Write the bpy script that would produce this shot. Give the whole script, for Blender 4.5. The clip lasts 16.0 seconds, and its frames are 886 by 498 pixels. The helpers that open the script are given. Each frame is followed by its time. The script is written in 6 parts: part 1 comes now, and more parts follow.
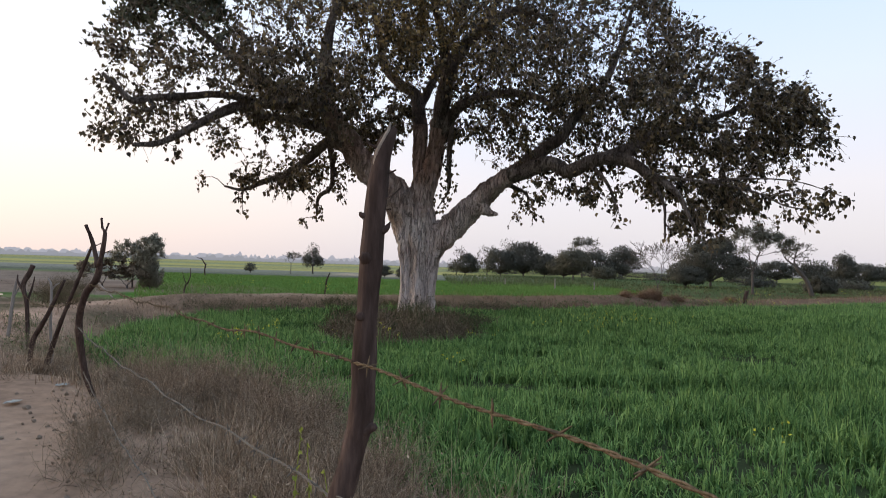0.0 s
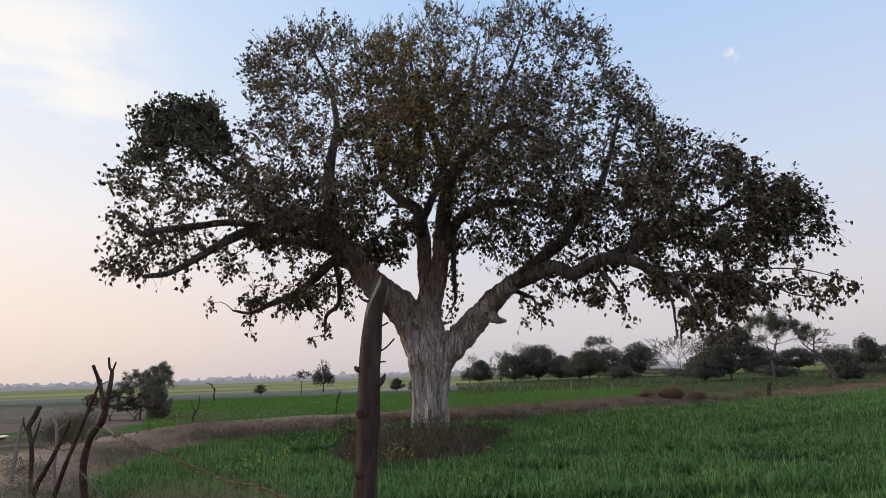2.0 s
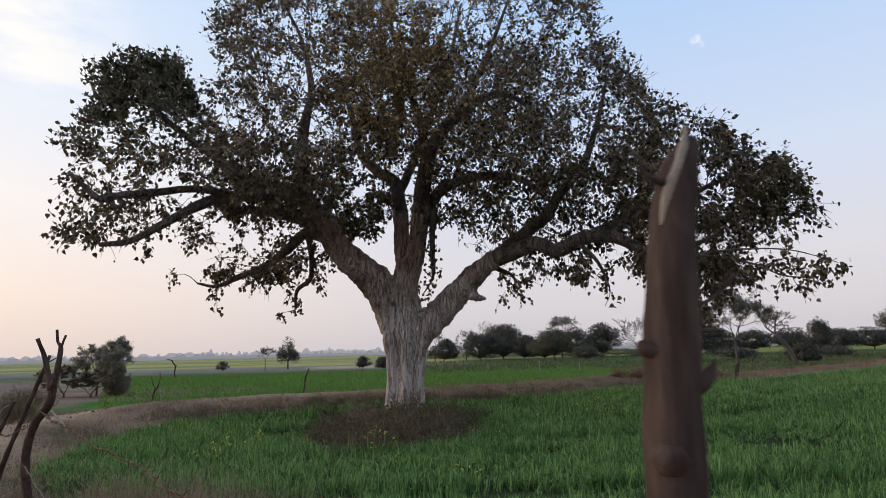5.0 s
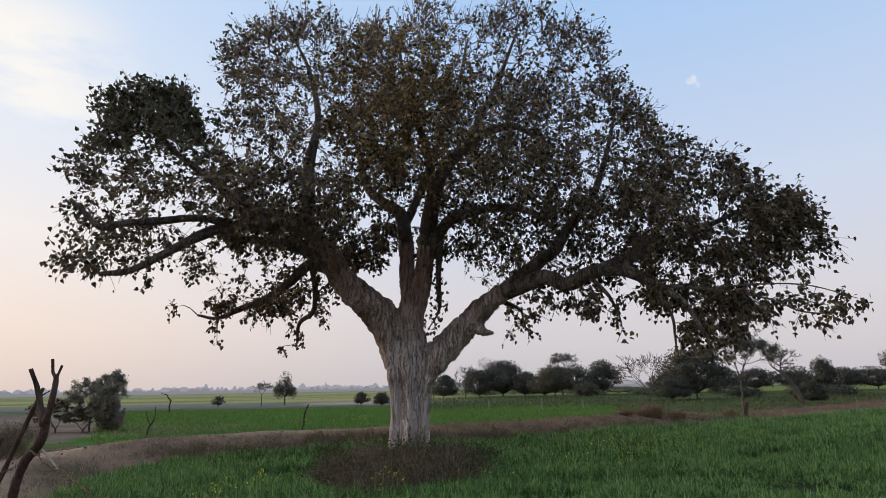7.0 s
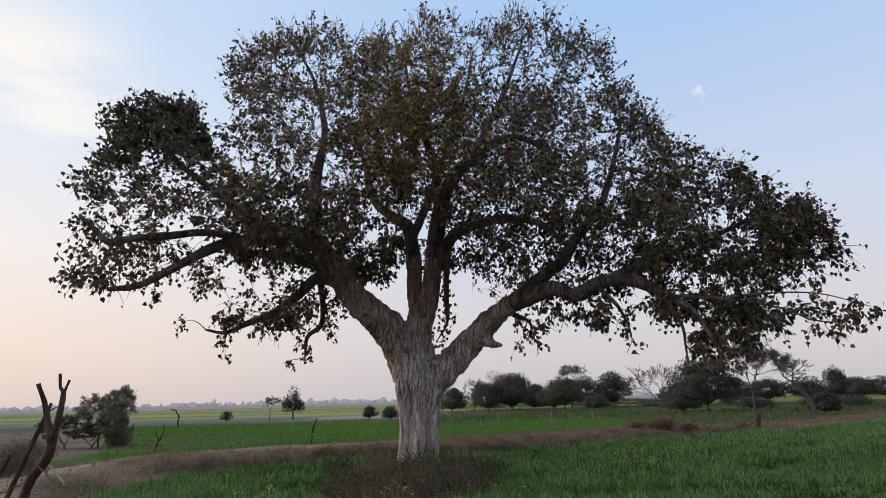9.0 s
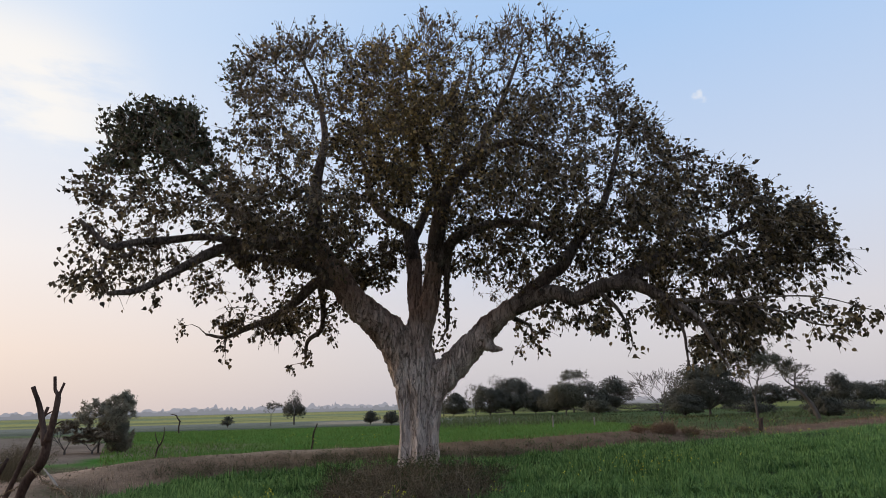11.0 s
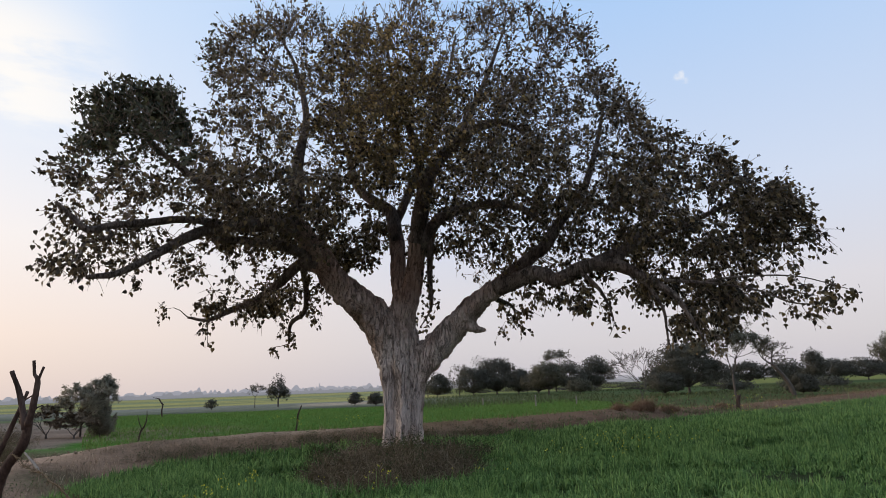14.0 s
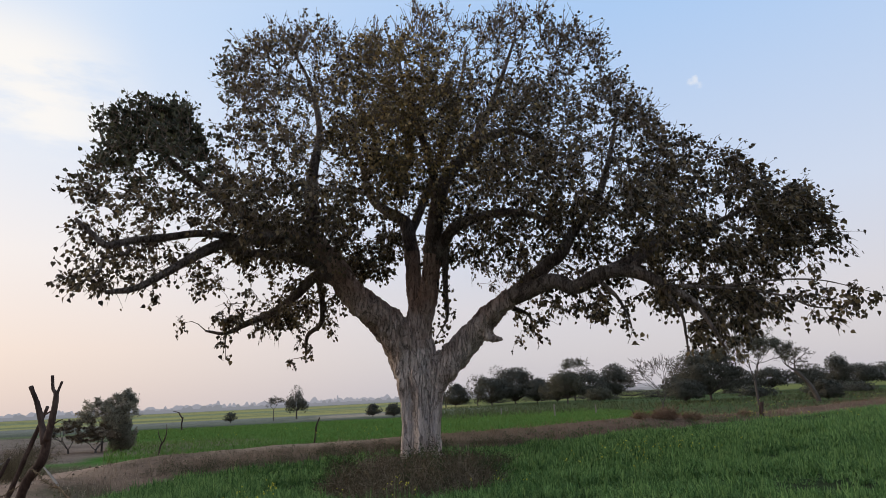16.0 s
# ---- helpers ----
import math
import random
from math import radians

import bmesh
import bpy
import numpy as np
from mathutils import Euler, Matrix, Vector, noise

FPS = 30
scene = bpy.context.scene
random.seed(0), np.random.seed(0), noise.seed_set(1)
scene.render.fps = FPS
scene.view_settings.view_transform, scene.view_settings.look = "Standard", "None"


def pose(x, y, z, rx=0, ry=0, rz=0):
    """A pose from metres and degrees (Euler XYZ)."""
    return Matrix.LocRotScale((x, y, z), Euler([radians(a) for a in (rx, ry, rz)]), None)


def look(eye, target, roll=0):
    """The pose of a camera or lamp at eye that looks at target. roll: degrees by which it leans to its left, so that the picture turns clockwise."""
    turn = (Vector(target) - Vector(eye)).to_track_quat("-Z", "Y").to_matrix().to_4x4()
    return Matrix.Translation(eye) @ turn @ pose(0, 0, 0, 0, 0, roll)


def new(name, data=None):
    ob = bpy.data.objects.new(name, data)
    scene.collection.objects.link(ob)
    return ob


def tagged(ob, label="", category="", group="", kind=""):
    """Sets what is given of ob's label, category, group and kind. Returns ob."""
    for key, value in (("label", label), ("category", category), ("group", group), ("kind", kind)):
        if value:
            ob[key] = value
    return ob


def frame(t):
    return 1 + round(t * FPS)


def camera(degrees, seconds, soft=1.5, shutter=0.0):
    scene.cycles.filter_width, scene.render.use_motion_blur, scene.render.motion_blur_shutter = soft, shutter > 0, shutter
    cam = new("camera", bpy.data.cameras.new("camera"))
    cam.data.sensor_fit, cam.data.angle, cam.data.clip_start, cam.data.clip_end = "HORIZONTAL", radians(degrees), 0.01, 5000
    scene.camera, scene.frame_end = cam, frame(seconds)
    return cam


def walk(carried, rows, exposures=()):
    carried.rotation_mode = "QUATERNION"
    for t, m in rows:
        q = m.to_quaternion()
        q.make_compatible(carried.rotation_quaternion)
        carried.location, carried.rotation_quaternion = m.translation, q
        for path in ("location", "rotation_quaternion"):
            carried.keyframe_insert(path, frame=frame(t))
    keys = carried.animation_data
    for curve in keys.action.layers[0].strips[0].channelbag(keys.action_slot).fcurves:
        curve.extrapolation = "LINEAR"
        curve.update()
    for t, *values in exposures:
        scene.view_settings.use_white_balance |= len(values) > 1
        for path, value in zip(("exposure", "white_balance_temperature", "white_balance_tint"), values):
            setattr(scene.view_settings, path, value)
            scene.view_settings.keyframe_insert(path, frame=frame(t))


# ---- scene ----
cam = camera(70.6, 16.0, soft=0.5, shutter=0.2)
PATH = [
    (0, (0.0, 0.237, 1.405), (0.02, 2.236, 1.459), 1.7),
    (0.5, (-0.001, 0.212, 1.436), (-0.008, 2.198, 1.666), 0.7),
    (1, (0.005, 0.207, 1.463), (-0.007, 2.177, 1.809), -0.7),
    (1.5, (0.015, 0.213, 1.468), (0.004, 2.178, 1.837), -1.2),
    (2, (0.029, 0.203, 1.471), (0.024, 2.164, 1.866), -2.0),
    (2.5, (0.084, 0.222, 1.486), (0.091, 2.199, 1.787), -3.5),
    (3, (0.2, 0.315, 1.509), (0.315, 2.282, 1.851), -4.9),
    (3.2, (0.218, 0.325, 1.504), (0.357, 2.293, 1.834), -4.3),
    (5.3, (-0.371, 0.985, 1.482), (-0.259, 2.955, 1.808), -0.9),
    (5.5, (-0.417, 1.059, 1.479), (-0.215, 3.007, 1.88), -1.7),
    (6, (-0.498, 1.161, 1.497), (-0.429, 3.091, 2.015), -0.6),
    (6.5, (-0.485, 1.196, 1.488), (-0.333, 3.127, 1.986), -1.6),
    (7, (-0.468, 1.187, 1.483), (-0.361, 3.136, 1.919), -1.0),
    (7.5, (-0.48, 1.204, 1.487), (-0.348, 3.136, 1.987), -2.8),
    (8, (-0.475, 1.209, 1.479), (-0.377, 3.149, 1.955), -1.1),
    (8.5, (-0.475, 1.214, 1.478), (-0.388, 3.155, 1.952), -1.4),
    (11, (-0.448, 1.239, 1.462), (-0.367, 3.177, 1.953), -1.5),
    (11.5, (-0.43, 1.232, 1.462), (-0.339, 3.174, 1.932), -2.6),
    (12, (-0.436, 1.234, 1.463), (-0.371, 3.173, 1.95), -2.5),
    (12.5, (-0.435, 1.228, 1.461), (-0.322, 3.171, 1.923), -1.9),
    (13, (-0.442, 1.236, 1.462), (-0.3, 3.18, 1.912), -1.6),
    (13.5, (-0.435, 1.221, 1.459), (-0.292, 3.167, 1.898), -2.2),
    (14, (-0.443, 1.234, 1.458), (-0.31, 3.182, 1.89), -2.1),
    (14.5, (-0.435, 1.242, 1.46), (-0.269, 3.184, 1.908), -2.4),
    (15, (-0.44, 1.25, 1.455), (-0.321, 3.197, 1.898), -2.1),
    (15.5, (-0.431, 1.238, 1.453), (-0.349, 3.182, 1.915), -2.2),
    (16, (-0.432, 1.254, 1.455), (-0.347, 3.198, 1.92), -2.8),
]
walk(cam, [(t, look(eye, target, roll)) for t, eye, target, roll in PATH],
     exposures=[(0.0, 0.50), (0.5, 0.28), (1.0, 0.11), (1.5, 0.11), (2.5, 0.17), (3.0, 0.20), (5.5, 0.19), (6.0, 0.10), (12.5, 0.10), (13.0, 0.16), (15.0, 0.16), (16.0, 0.11)])

# ---- world, sun ----
SUN_AZ, SUN_EL = radians(-76), radians(9)
SUN_DIR = Vector((math.sin(SUN_AZ) * math.cos(SUN_EL), math.cos(SUN_AZ) * math.cos(SUN_EL), math.sin(SUN_EL)))


def build_world():
    w = bpy.data.worlds.new("sky")
    scene.world = w
    w.use_nodes = True
    nt = w.node_tree
    n, l = nt.nodes, nt.links
    n.clear()
    out, bg = n.new("ShaderNodeOutputWorld"), n.new("ShaderNodeBackground")
    co = n.new("ShaderNodeTexCoord")
    sep = n.new("ShaderNodeSeparateXYZ")
    l.new(co.outputs["Generated"], sep.inputs[0])
    ramp = n.new("ShaderNodeValToRGB")
    stops = [(0.0, (0.585, 0.555, 0.605)), (0.06, (0.66, 0.625, 0.66)), (0.13, (0.71, 0.68, 0.725)), (0.27, (0.64, 0.71, 0.86)),
             (0.54, (0.43, 0.62, 0.92)), (0.8, (0.46, 0.63, 0.92)), (1.0, (0.50, 0.66, 0.92))]
    while len(ramp.color_ramp.elements) < len(stops):
        ramp.color_ramp.elements.new(0.5)
    for e, (p, c) in zip(ramp.color_ramp.elements, stops):
        e.position, e.color = p, (*c, 1)
    l.new(sep.outputs["Z"], ramp.inputs[0])
    # warm glow round the low sun
    dot = n.new("ShaderNodeVectorMath")
    dot.operation = "DOT_PRODUCT"
    l.new(co.outputs["Generated"], dot.inputs[0])
    dot.inputs[1].default_value = SUN_DIR
    glow = n.new("ShaderNodeMapRange")
    glow.interpolation_type = "SMOOTHSTEP"
    glow.inputs["From Min"].default_value, glow.inputs["From Max"].default_value = 0.10, 0.95
    l.new(dot.outputs["Value"], glow.inputs["Value"])
    addg = n.new("ShaderNodeMix")
    addg.data_type, addg.blend_type = "RGBA", "MIX"
    l.new(glow.outputs[0], addg.inputs[0])
    l.new(ramp.outputs[0], addg.inputs[6])
    warm = n.new("ShaderNodeValToRGB")
    tints = [(0.0, (0.77, 0.63, 0.585)), (0.09, (0.94, 0.765, 0.67)), (0.22, (0.97, 0.885, 0.84)), (0.36, (0.84, 0.87, 0.94)), (0.52, (0.72, 0.82, 0.97)), (1.0, (0.60, 0.73, 0.95))]
    while len(warm.color_ramp.elements) < len(tints):
        warm.color_ramp.elements.new(0.5)
    for e, (p, c) in zip(warm.color_ramp.elements, tints):
        e.position, e.color = p, (*c, 1)
    l.new(sep.outputs["Z"], warm.inputs[0])
    l.new(warm.outputs[0], addg.inputs[7])
    # thin streaked clouds towards the sun
    mp = n.new("ShaderNodeMapping")
    mp.inputs["Scale"].default_value = (2.0, 2.0, 6.5)
    l.new(co.outputs["Generated"], mp.inputs[0])
    no = n.new("ShaderNodeTexNoise")
    no.inputs["Scale"].default_value, no.inputs["Detail"].default_value, no.inputs["Roughness"].default_value = 1.5, 6, 0.6
    l.new(mp.outputs[0], no.inputs[0])
    cl = n.new("ShaderNodeMapRange")
    cl.interpolation_type = "SMOOTHSTEP"
    cl.inputs["From Min"].default_value, cl.inputs["From Max"].default_value = 0.33, 0.50
    l.new(no.outputs[0], cl.inputs["Value"])
    near = n.new("ShaderNodeMapRange")
    near.interpolation_type = "SMOOTHSTEP"
    near.inputs["From Min"].default_value, near.inputs["From Max"].default_value = 0.595, 0.72
    l.new(dot.outputs["Value"], near.inputs["Value"])
    mul = n.new("ShaderNodeMath")
    mul.operation = "MULTIPLY"
    l.new(cl.outputs[0], mul.inputs[0])
    alt = n.new("ShaderNodeMapRange")
    alt.interpolation_type = "SMOOTHSTEP"
    alt.inputs["From Min"].default_value, alt.inputs["From Max"].default_value = 0.325, 0.37
    l.new(sep.outputs["Z"], alt.inputs["Value"])
    thin = n.new("ShaderNodeMapRange")
    thin.interpolation_type = "SMOOTHSTEP"
    thin.inputs["From Min"].default_value, thin.inputs["From Max"].default_value = 0.455, 0.53
    thin.inputs["To Min"].default_value, thin.inputs["To Max"].default_value = 1.0, 0.25
    l.new(sep.outputs["Z"], thin.inputs["Value"])
    band = n.new("ShaderNodeMath")
    band.operation = "MULTIPLY"
    l.new(near.outputs[0], band.inputs[0])
    l.new(thin.outputs[0], band.inputs[1])
    both = n.new("ShaderNodeMath")
    both.operation = "MULTIPLY"
    l.new(band.outputs[0], both.inputs[0])
    l.new(alt.outputs[0], both.inputs[1])
    l.new(both.outputs[0], mul.inputs[1])
    # one small cloud in the blue part
    d2 = n.new("ShaderNodeVectorMath")
    d2.operation = "DOT_PRODUCT"
    l.new(co.outputs["Generated"], d2.inputs[0])
    d2.inputs[1].default_value = Vector(CLOUDLET).normalized()
    no2 = n.new("ShaderNodeTexNoise")
    no2.inputs["Scale"].default_value, no2.inputs["Detail"].default_value = 55, 5
    l.new(co.outputs["Generated"], no2.inputs[0])
    ma = n.new("ShaderNodeMath")
    ma.operation = "MULTIPLY_ADD"
    l.new(no2.outputs[0], ma.inputs[0])
    ma.inputs[1].default_value = 0.0005
    l.new(d2.outputs["Value"], ma.inputs[2])
    c2 = n.new("ShaderNodeMapRange")
    c2.interpolation_type = "SMOOTHSTEP"
    c2.inputs["From Min"].default_value, c2.inputs["From Max"].default_value = 1.00017, 1.00030
    c2.inputs["To Max"].default_value = 0.65
    l.new(ma.outputs[0], c2.inputs["Value"])
    mx = n.new("ShaderNodeMath")
    mx.operation = "MAXIMUM"
    l.new(mul.outputs[0], mx.inputs[0])
    l.new(c2.outputs[0], mx.inputs[1])
    addc = n.new("ShaderNodeMix")
    addc.data_type, addc.blend_type = "RGBA", "MIX"
    l.new(mx.outputs[0], addc.inputs[0])
    l.new(addg.outputs[2], addc.inputs[6])
    addc.inputs[7].default_value = (0.985, 0.95, 0.915, 1)
    # physical sky underneath
    sky = n.new("ShaderNodeTexSky")
    sky.sky_type, sky.sun_disc = "NISHITA", False
    sky.sun_elevation, sky.sun_rotation, sky.dust_density = SUN_EL, SUN_AZ, 2.0
    sc = n.new("ShaderNodeMix")
    sc.data_type, sc.blend_type = "RGBA", "MULTIPLY"
    sc.inputs[0].default_value = 1.0
    l.new(sky.outputs[0], sc.inputs[6])
    sc.inputs[7].default_value = (0.10, 0.10, 0.10, 1)
    fin = n.new("ShaderNodeMix")
    fin.data_type = "RGBA"
    fin.inputs[0].default_value = 0.88
    l.new(sc.outputs[2], fin.inputs[6])
    l.new(addc.outputs[2], fin.inputs[7])
    l.new(fin.outputs[2], bg.inputs[0])
    bg.inputs[1].default_value = 1.0
    l.new(bg.outputs[0], out.inputs[0])


CLOUDLET = (0.4125, 0.8080, 0.4208)
build_world()
sun = new("sun", bpy.data.lights.new("sun", "SUN"))
sun.data.energy, sun.data.angle, sun.data.color = 1.1, radians(24), (1.0, 0.84, 0.68)
sun.matrix_world = look(SUN_DIR * 60, (0, 0, 0))


# ---- materials ----
def material(name, colours, scale=4.0, rough=0.85, bump=0.2, stretch=(1, 1, 1), detail=6.0, fine=9.0, spread=0.5, random_by="", translucent=0.0, spec=0.04, attr=""):
    """Noise-varied surface: colours from dark to light, a coarse and a fine scale, relief, and a shift per island or object."""
    m = bpy.data.materials.new(name)
    m.use_nodes = True
    nt = m.node_tree
    n, l = nt.nodes, nt.links
    b = n["Principled BSDF"]
    b.inputs["Roughness"].default_value = rough
    b.inputs["Specular IOR Level"].default_value = spec
    co = n.new("ShaderNodeTexCoord")
    mp = n.new("ShaderNodeMapping")
    mp.inputs["Scale"].default_value = stretch
    l.new(co.outputs["Object"], mp.inputs[0])
    n1, n2 = n.new("ShaderNodeTexNoise"), n.new("ShaderNodeTexNoise")
    for k, q in ((n1, scale), (n2, scale * fine)):
        k.inputs["Scale"].default_value, k.inputs["Detail"].default_value = q, detail
        k.inputs["Roughness"].default_value = 0.62
        l.new(mp.outputs[0], k.inputs[0])
    mixv = n.new("ShaderNodeMix")
    mixv.inputs[0].default_value = 0.45
    l.new(n1.outputs[0], mixv.inputs[2])
    l.new(n2.outputs[0], mixv.inputs[3])
    src = mixv.outputs[0]
    if random_by:
        if random_by == "island":
            g = n.new("ShaderNodeNewGeometry").outputs["Random Per Island"]
        else:
            g = n.new("ShaderNodeObjectInfo").outputs["Random"]
        mixr = n.new("ShaderNodeMix")
        mixr.inputs[0].default_value = spread
        l.new(src, mixr.inputs[2])
        l.new(g, mixr.inputs[3])
        src = mixr.outputs[0]
    ramp = n.new("ShaderNodeValToRGB")
    while len(ramp.color_ramp.elements) < len(colours):
        ramp.color_ramp.elements.new(0.5)
    lo, hi = (0.32, 0.68) if not random_by else (0.22, 0.78)
    for i, (e, c) in enumerate(zip(ramp.color_ramp.elements, colours)):
        e.position, e.color = lo + (hi - lo) * i / (len(colours) - 1), (*c, 1)
    l.new(src, ramp.inputs[0])
    colour = ramp.outputs[0]
    if attr:
        at = n.new("ShaderNodeAttribute")
        at.attribute_name = attr
        mm = n.new("ShaderNodeMix")
        mm.data_type, mm.blend_type = "RGBA", "MULTIPLY"
        mm.inputs[0].default_value = 1.0
        l.new(at.outputs["Color"], mm.inputs[6])
        l.new(colour, mm.inputs[7])
        colour = mm.outputs[2]
    l.new(colour, b.inputs["Base Color"])
    if bump:
        bp = n.new("ShaderNodeBump")
        bp.inputs["Strength"].default_value, bp.inputs["Distance"].default_value = bump, 0.02
        l.new(mixv.outputs[0], bp.inputs["Height"])
        l.new(bp.outputs[0], b.inputs["Normal"])
    if translucent:
        tr, ms = n.new("ShaderNodeBsdfTranslucent"), n.new("ShaderNodeMixShader")
        l.new(colour, tr.inputs[0])
        ms.inputs[0].default_value = translucent
        l.new(b.outputs[0], ms.inputs[1])
        l.new(tr.outputs[0], ms.inputs[2])
        l.new(ms.outputs[0], n["Material Output"].inputs[0])
    return m


def bark_material(name, colours, young=False):
    """Fig bark: tall plates, dark upright fissures, warm patches where it has flaked."""
    m = material(name, colours, scale=1.5, rough=0.92, bump=0.0, stretch=(3.0, 3.0, 1.2), fine=7, spec=0.15)
    nt = m.node_tree
    n, l = nt.nodes, nt.links
    b = n["Principled BSDF"]
    co = [k for k in n if k.type == "TEX_COORD"][0]
    ramp = [k for k in n if k.type == "VALTORGB"][0]

    def fissures(sx, sz, lo, hi, dist):
        mp = n.new("ShaderNodeMapping")
        mp.inputs["Scale"].default_value = (sx, sx, sz)
        l.new(co.outputs["Object"], mp.inputs[0])
        no = n.new("ShaderNodeTexNoise")
        no.inputs["Scale"].default_value, no.inputs["Detail"].default_value = 1.0, 5
        no.inputs["Roughness"].default_value, no.inputs["Distortion"].default_value = 0.55, dist
        l.new(mp.outputs[0], no.inputs[0])
        su, ab = n.new("ShaderNodeMath"), n.new("ShaderNodeMath")
        su.operation, ab.operation = "SUBTRACT", "ABSOLUTE"
        l.new(no.outputs[0], su.inputs[0])
        su.inputs[1].default_value = 0.5
        l.new(su.outputs[0], ab.inputs[0])
        mr = n.new("ShaderNodeMapRange")
        mr.interpolation_type = "SMOOTHSTEP"
        mr.inputs["From Min"].default_value, mr.inputs["From Max"].default_value = lo, hi
        l.new(ab.outputs[0], mr.inputs["Value"])
        return mr.outputs[0]

    deep, fine = fissures(6.2, 1.15, 0.0, 0.034, 0.9), fissures(20, 8.5, 0.0, 0.06, 1.3)
    mn = n.new("ShaderNodeMath")
    mn.operation = "MULTIPLY_ADD"
    l.new(fine, mn.inputs[0])
    mn.inputs[1].default_value = 0.25
    l.new(deep, mn.inputs[2])
    cr = n.new("ShaderNodeMapRange")
    cr.inputs["From Max"].default_value, cr.inputs["To Min"].default_value = 1.25, 0.20
    l.new(mn.outputs[0], cr.inputs["Value"])
    mul = n.new("ShaderNodeMix")
    mul.data_type, mul.blend_type = "RGBA", "MULTIPLY"
    mul.inputs[0].default_value = 0.62
    l.new(ramp.outputs[0], mul.inputs[6])
    l.new(cr.outputs[0], mul.inputs[7])
    warm = n.new("ShaderNodeTexNoise")
    warm.inputs["Scale"].default_value, warm.inputs["Detail"].default_value = 1.3, 5
    l.new(co.outputs["Object"], warm.inputs[0])
    wr = n.new("ShaderNodeMapRange")
    wr.inputs["From Min"].default_value, wr.inputs["From Max"].default_value, wr.inputs["To Max"].default_value = 0.46, 0.62, 0.55
    l.new(warm.outputs[0], wr.inputs["Value"])
    wm = n.new("ShaderNodeMix")
    wm.data_type, wm.blend_type = "RGBA", "MULTIPLY"
    l.new(wr.outputs[0], wm.inputs[0])
    l.new(mul.outputs[2], wm.inputs[6])
    wm.inputs[7].default_value = (0.60, 0.50, 0.44, 1)
    # darker, browner bark colour blends in above the fork, its edge broken by noise
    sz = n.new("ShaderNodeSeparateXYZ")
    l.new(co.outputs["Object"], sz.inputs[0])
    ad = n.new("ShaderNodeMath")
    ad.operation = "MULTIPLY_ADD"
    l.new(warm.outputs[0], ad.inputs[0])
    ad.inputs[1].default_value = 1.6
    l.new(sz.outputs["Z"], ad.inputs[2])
    above_fork = n.new("ShaderNodeMapRange")
    above_fork.inputs["From Min"].default_value, above_fork.inputs["From Max"].default_value = 2.9, 4.6
    l.new(ad.outputs[0], above_fork.inputs["Value"])
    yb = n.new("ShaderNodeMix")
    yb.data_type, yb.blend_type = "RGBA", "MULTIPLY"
    l.new(above_fork.outputs[0], yb.inputs[0])
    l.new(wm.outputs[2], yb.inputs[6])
    # young=True multiplies the upper bark darker; otherwise the colour is kept
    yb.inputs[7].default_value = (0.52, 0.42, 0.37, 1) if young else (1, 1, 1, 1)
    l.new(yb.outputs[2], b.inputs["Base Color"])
    bp = n.new("ShaderNodeBump")
    bp.inputs["Strength"].default_value, bp.inputs["Distance"].default_value = 1.0, 0.06
    l.new(mn.outputs[0], bp.inputs["Height"])
    bp2 = n.new("ShaderNodeBump")
    bp2.inputs["Strength"].default_value, bp2.inputs["Distance"].default_value = 0.5, 0.03
    l.new([k for k in n if k.type == "MIX" and k.data_type == "FLOAT"][0].outputs[0], bp2.inputs["Height"])
    l.new(bp.outputs[0], bp2.inputs["Normal"])
    l.new(bp2.outputs[0], b.inputs["Normal"])
    return m


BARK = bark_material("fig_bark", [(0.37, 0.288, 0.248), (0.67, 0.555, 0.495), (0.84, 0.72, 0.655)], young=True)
# limb bark starts from darker colours than the trunk's
LIMB_BARK = bark_material("dark_fig_bark", [(0.075, 0.056, 0.047), (0.165, 0.128, 0.108), (0.30, 0.245, 0.21)])
TWIG = material("twig_bark", [(0.11, 0.08, 0.06), (0.27, 0.205, 0.155)], scale=3, bump=0.1)
LEAF = material("fig_leaf", [(0.028, 0.024, 0.018), (0.067, 0.051, 0.031), (0.130, 0.095, 0.050), (0.25, 0.175, 0.088)], scale=0.35, rough=0.5, bump=0, fine=14, random_by="island", spread=0.5, translucent=0.2, spec=0.22)
LEAF_BROWN = material("browning_leaf", [(0.095, 0.072, 0.038), (0.205, 0.150, 0.068), (0.34, 0.235, 0.10), (0.50, 0.33, 0.14)], scale=0.5, rough=0.6, bump=0, fine=14, random_by="island", spread=0.5, translucent=0.25, spec=0.1)
ROUGH_GREEN = material("rough_herbage", [(0.068, 0.084, 0.036), (0.108, 0.128, 0.054), (0.165, 0.172, 0.085)], scale=0.09, rough=0.8, bump=0, fine=15, random_by="island", spread=0.45, translucent=0.2)
WATER = material("still_water", [(0.10, 0.09, 0.075), (0.14, 0.125, 0.10)], scale=1.0, rough=0.06, bump=0, spec=0.5)
LITTER = material("pale_litter", [(0.24, 0.24, 0.21), (0.38, 0.37, 0.33)], scale=8, rough=0.7, bump=0.2)
LEAF_FRESH = material("fresh_leaf", [(0.030, 0.033, 0.021), (0.068, 0.068, 0.038), (0.14, 0.13, 0.066)], scale=0.6, rough=0.46, bump=0, random_by="island", spread=0.5, translucent=0.25, spec=0.3)
WHEAT = material("wheat_blade", [(0.050, 0.100, 0.031), (0.138, 0.246, 0.074), (0.27, 0.39, 0.122)], scale=0.22, rough=0.8, bump=0, fine=11, random_by="island", spread=0.65, translucent=0.28, spec=0.1)
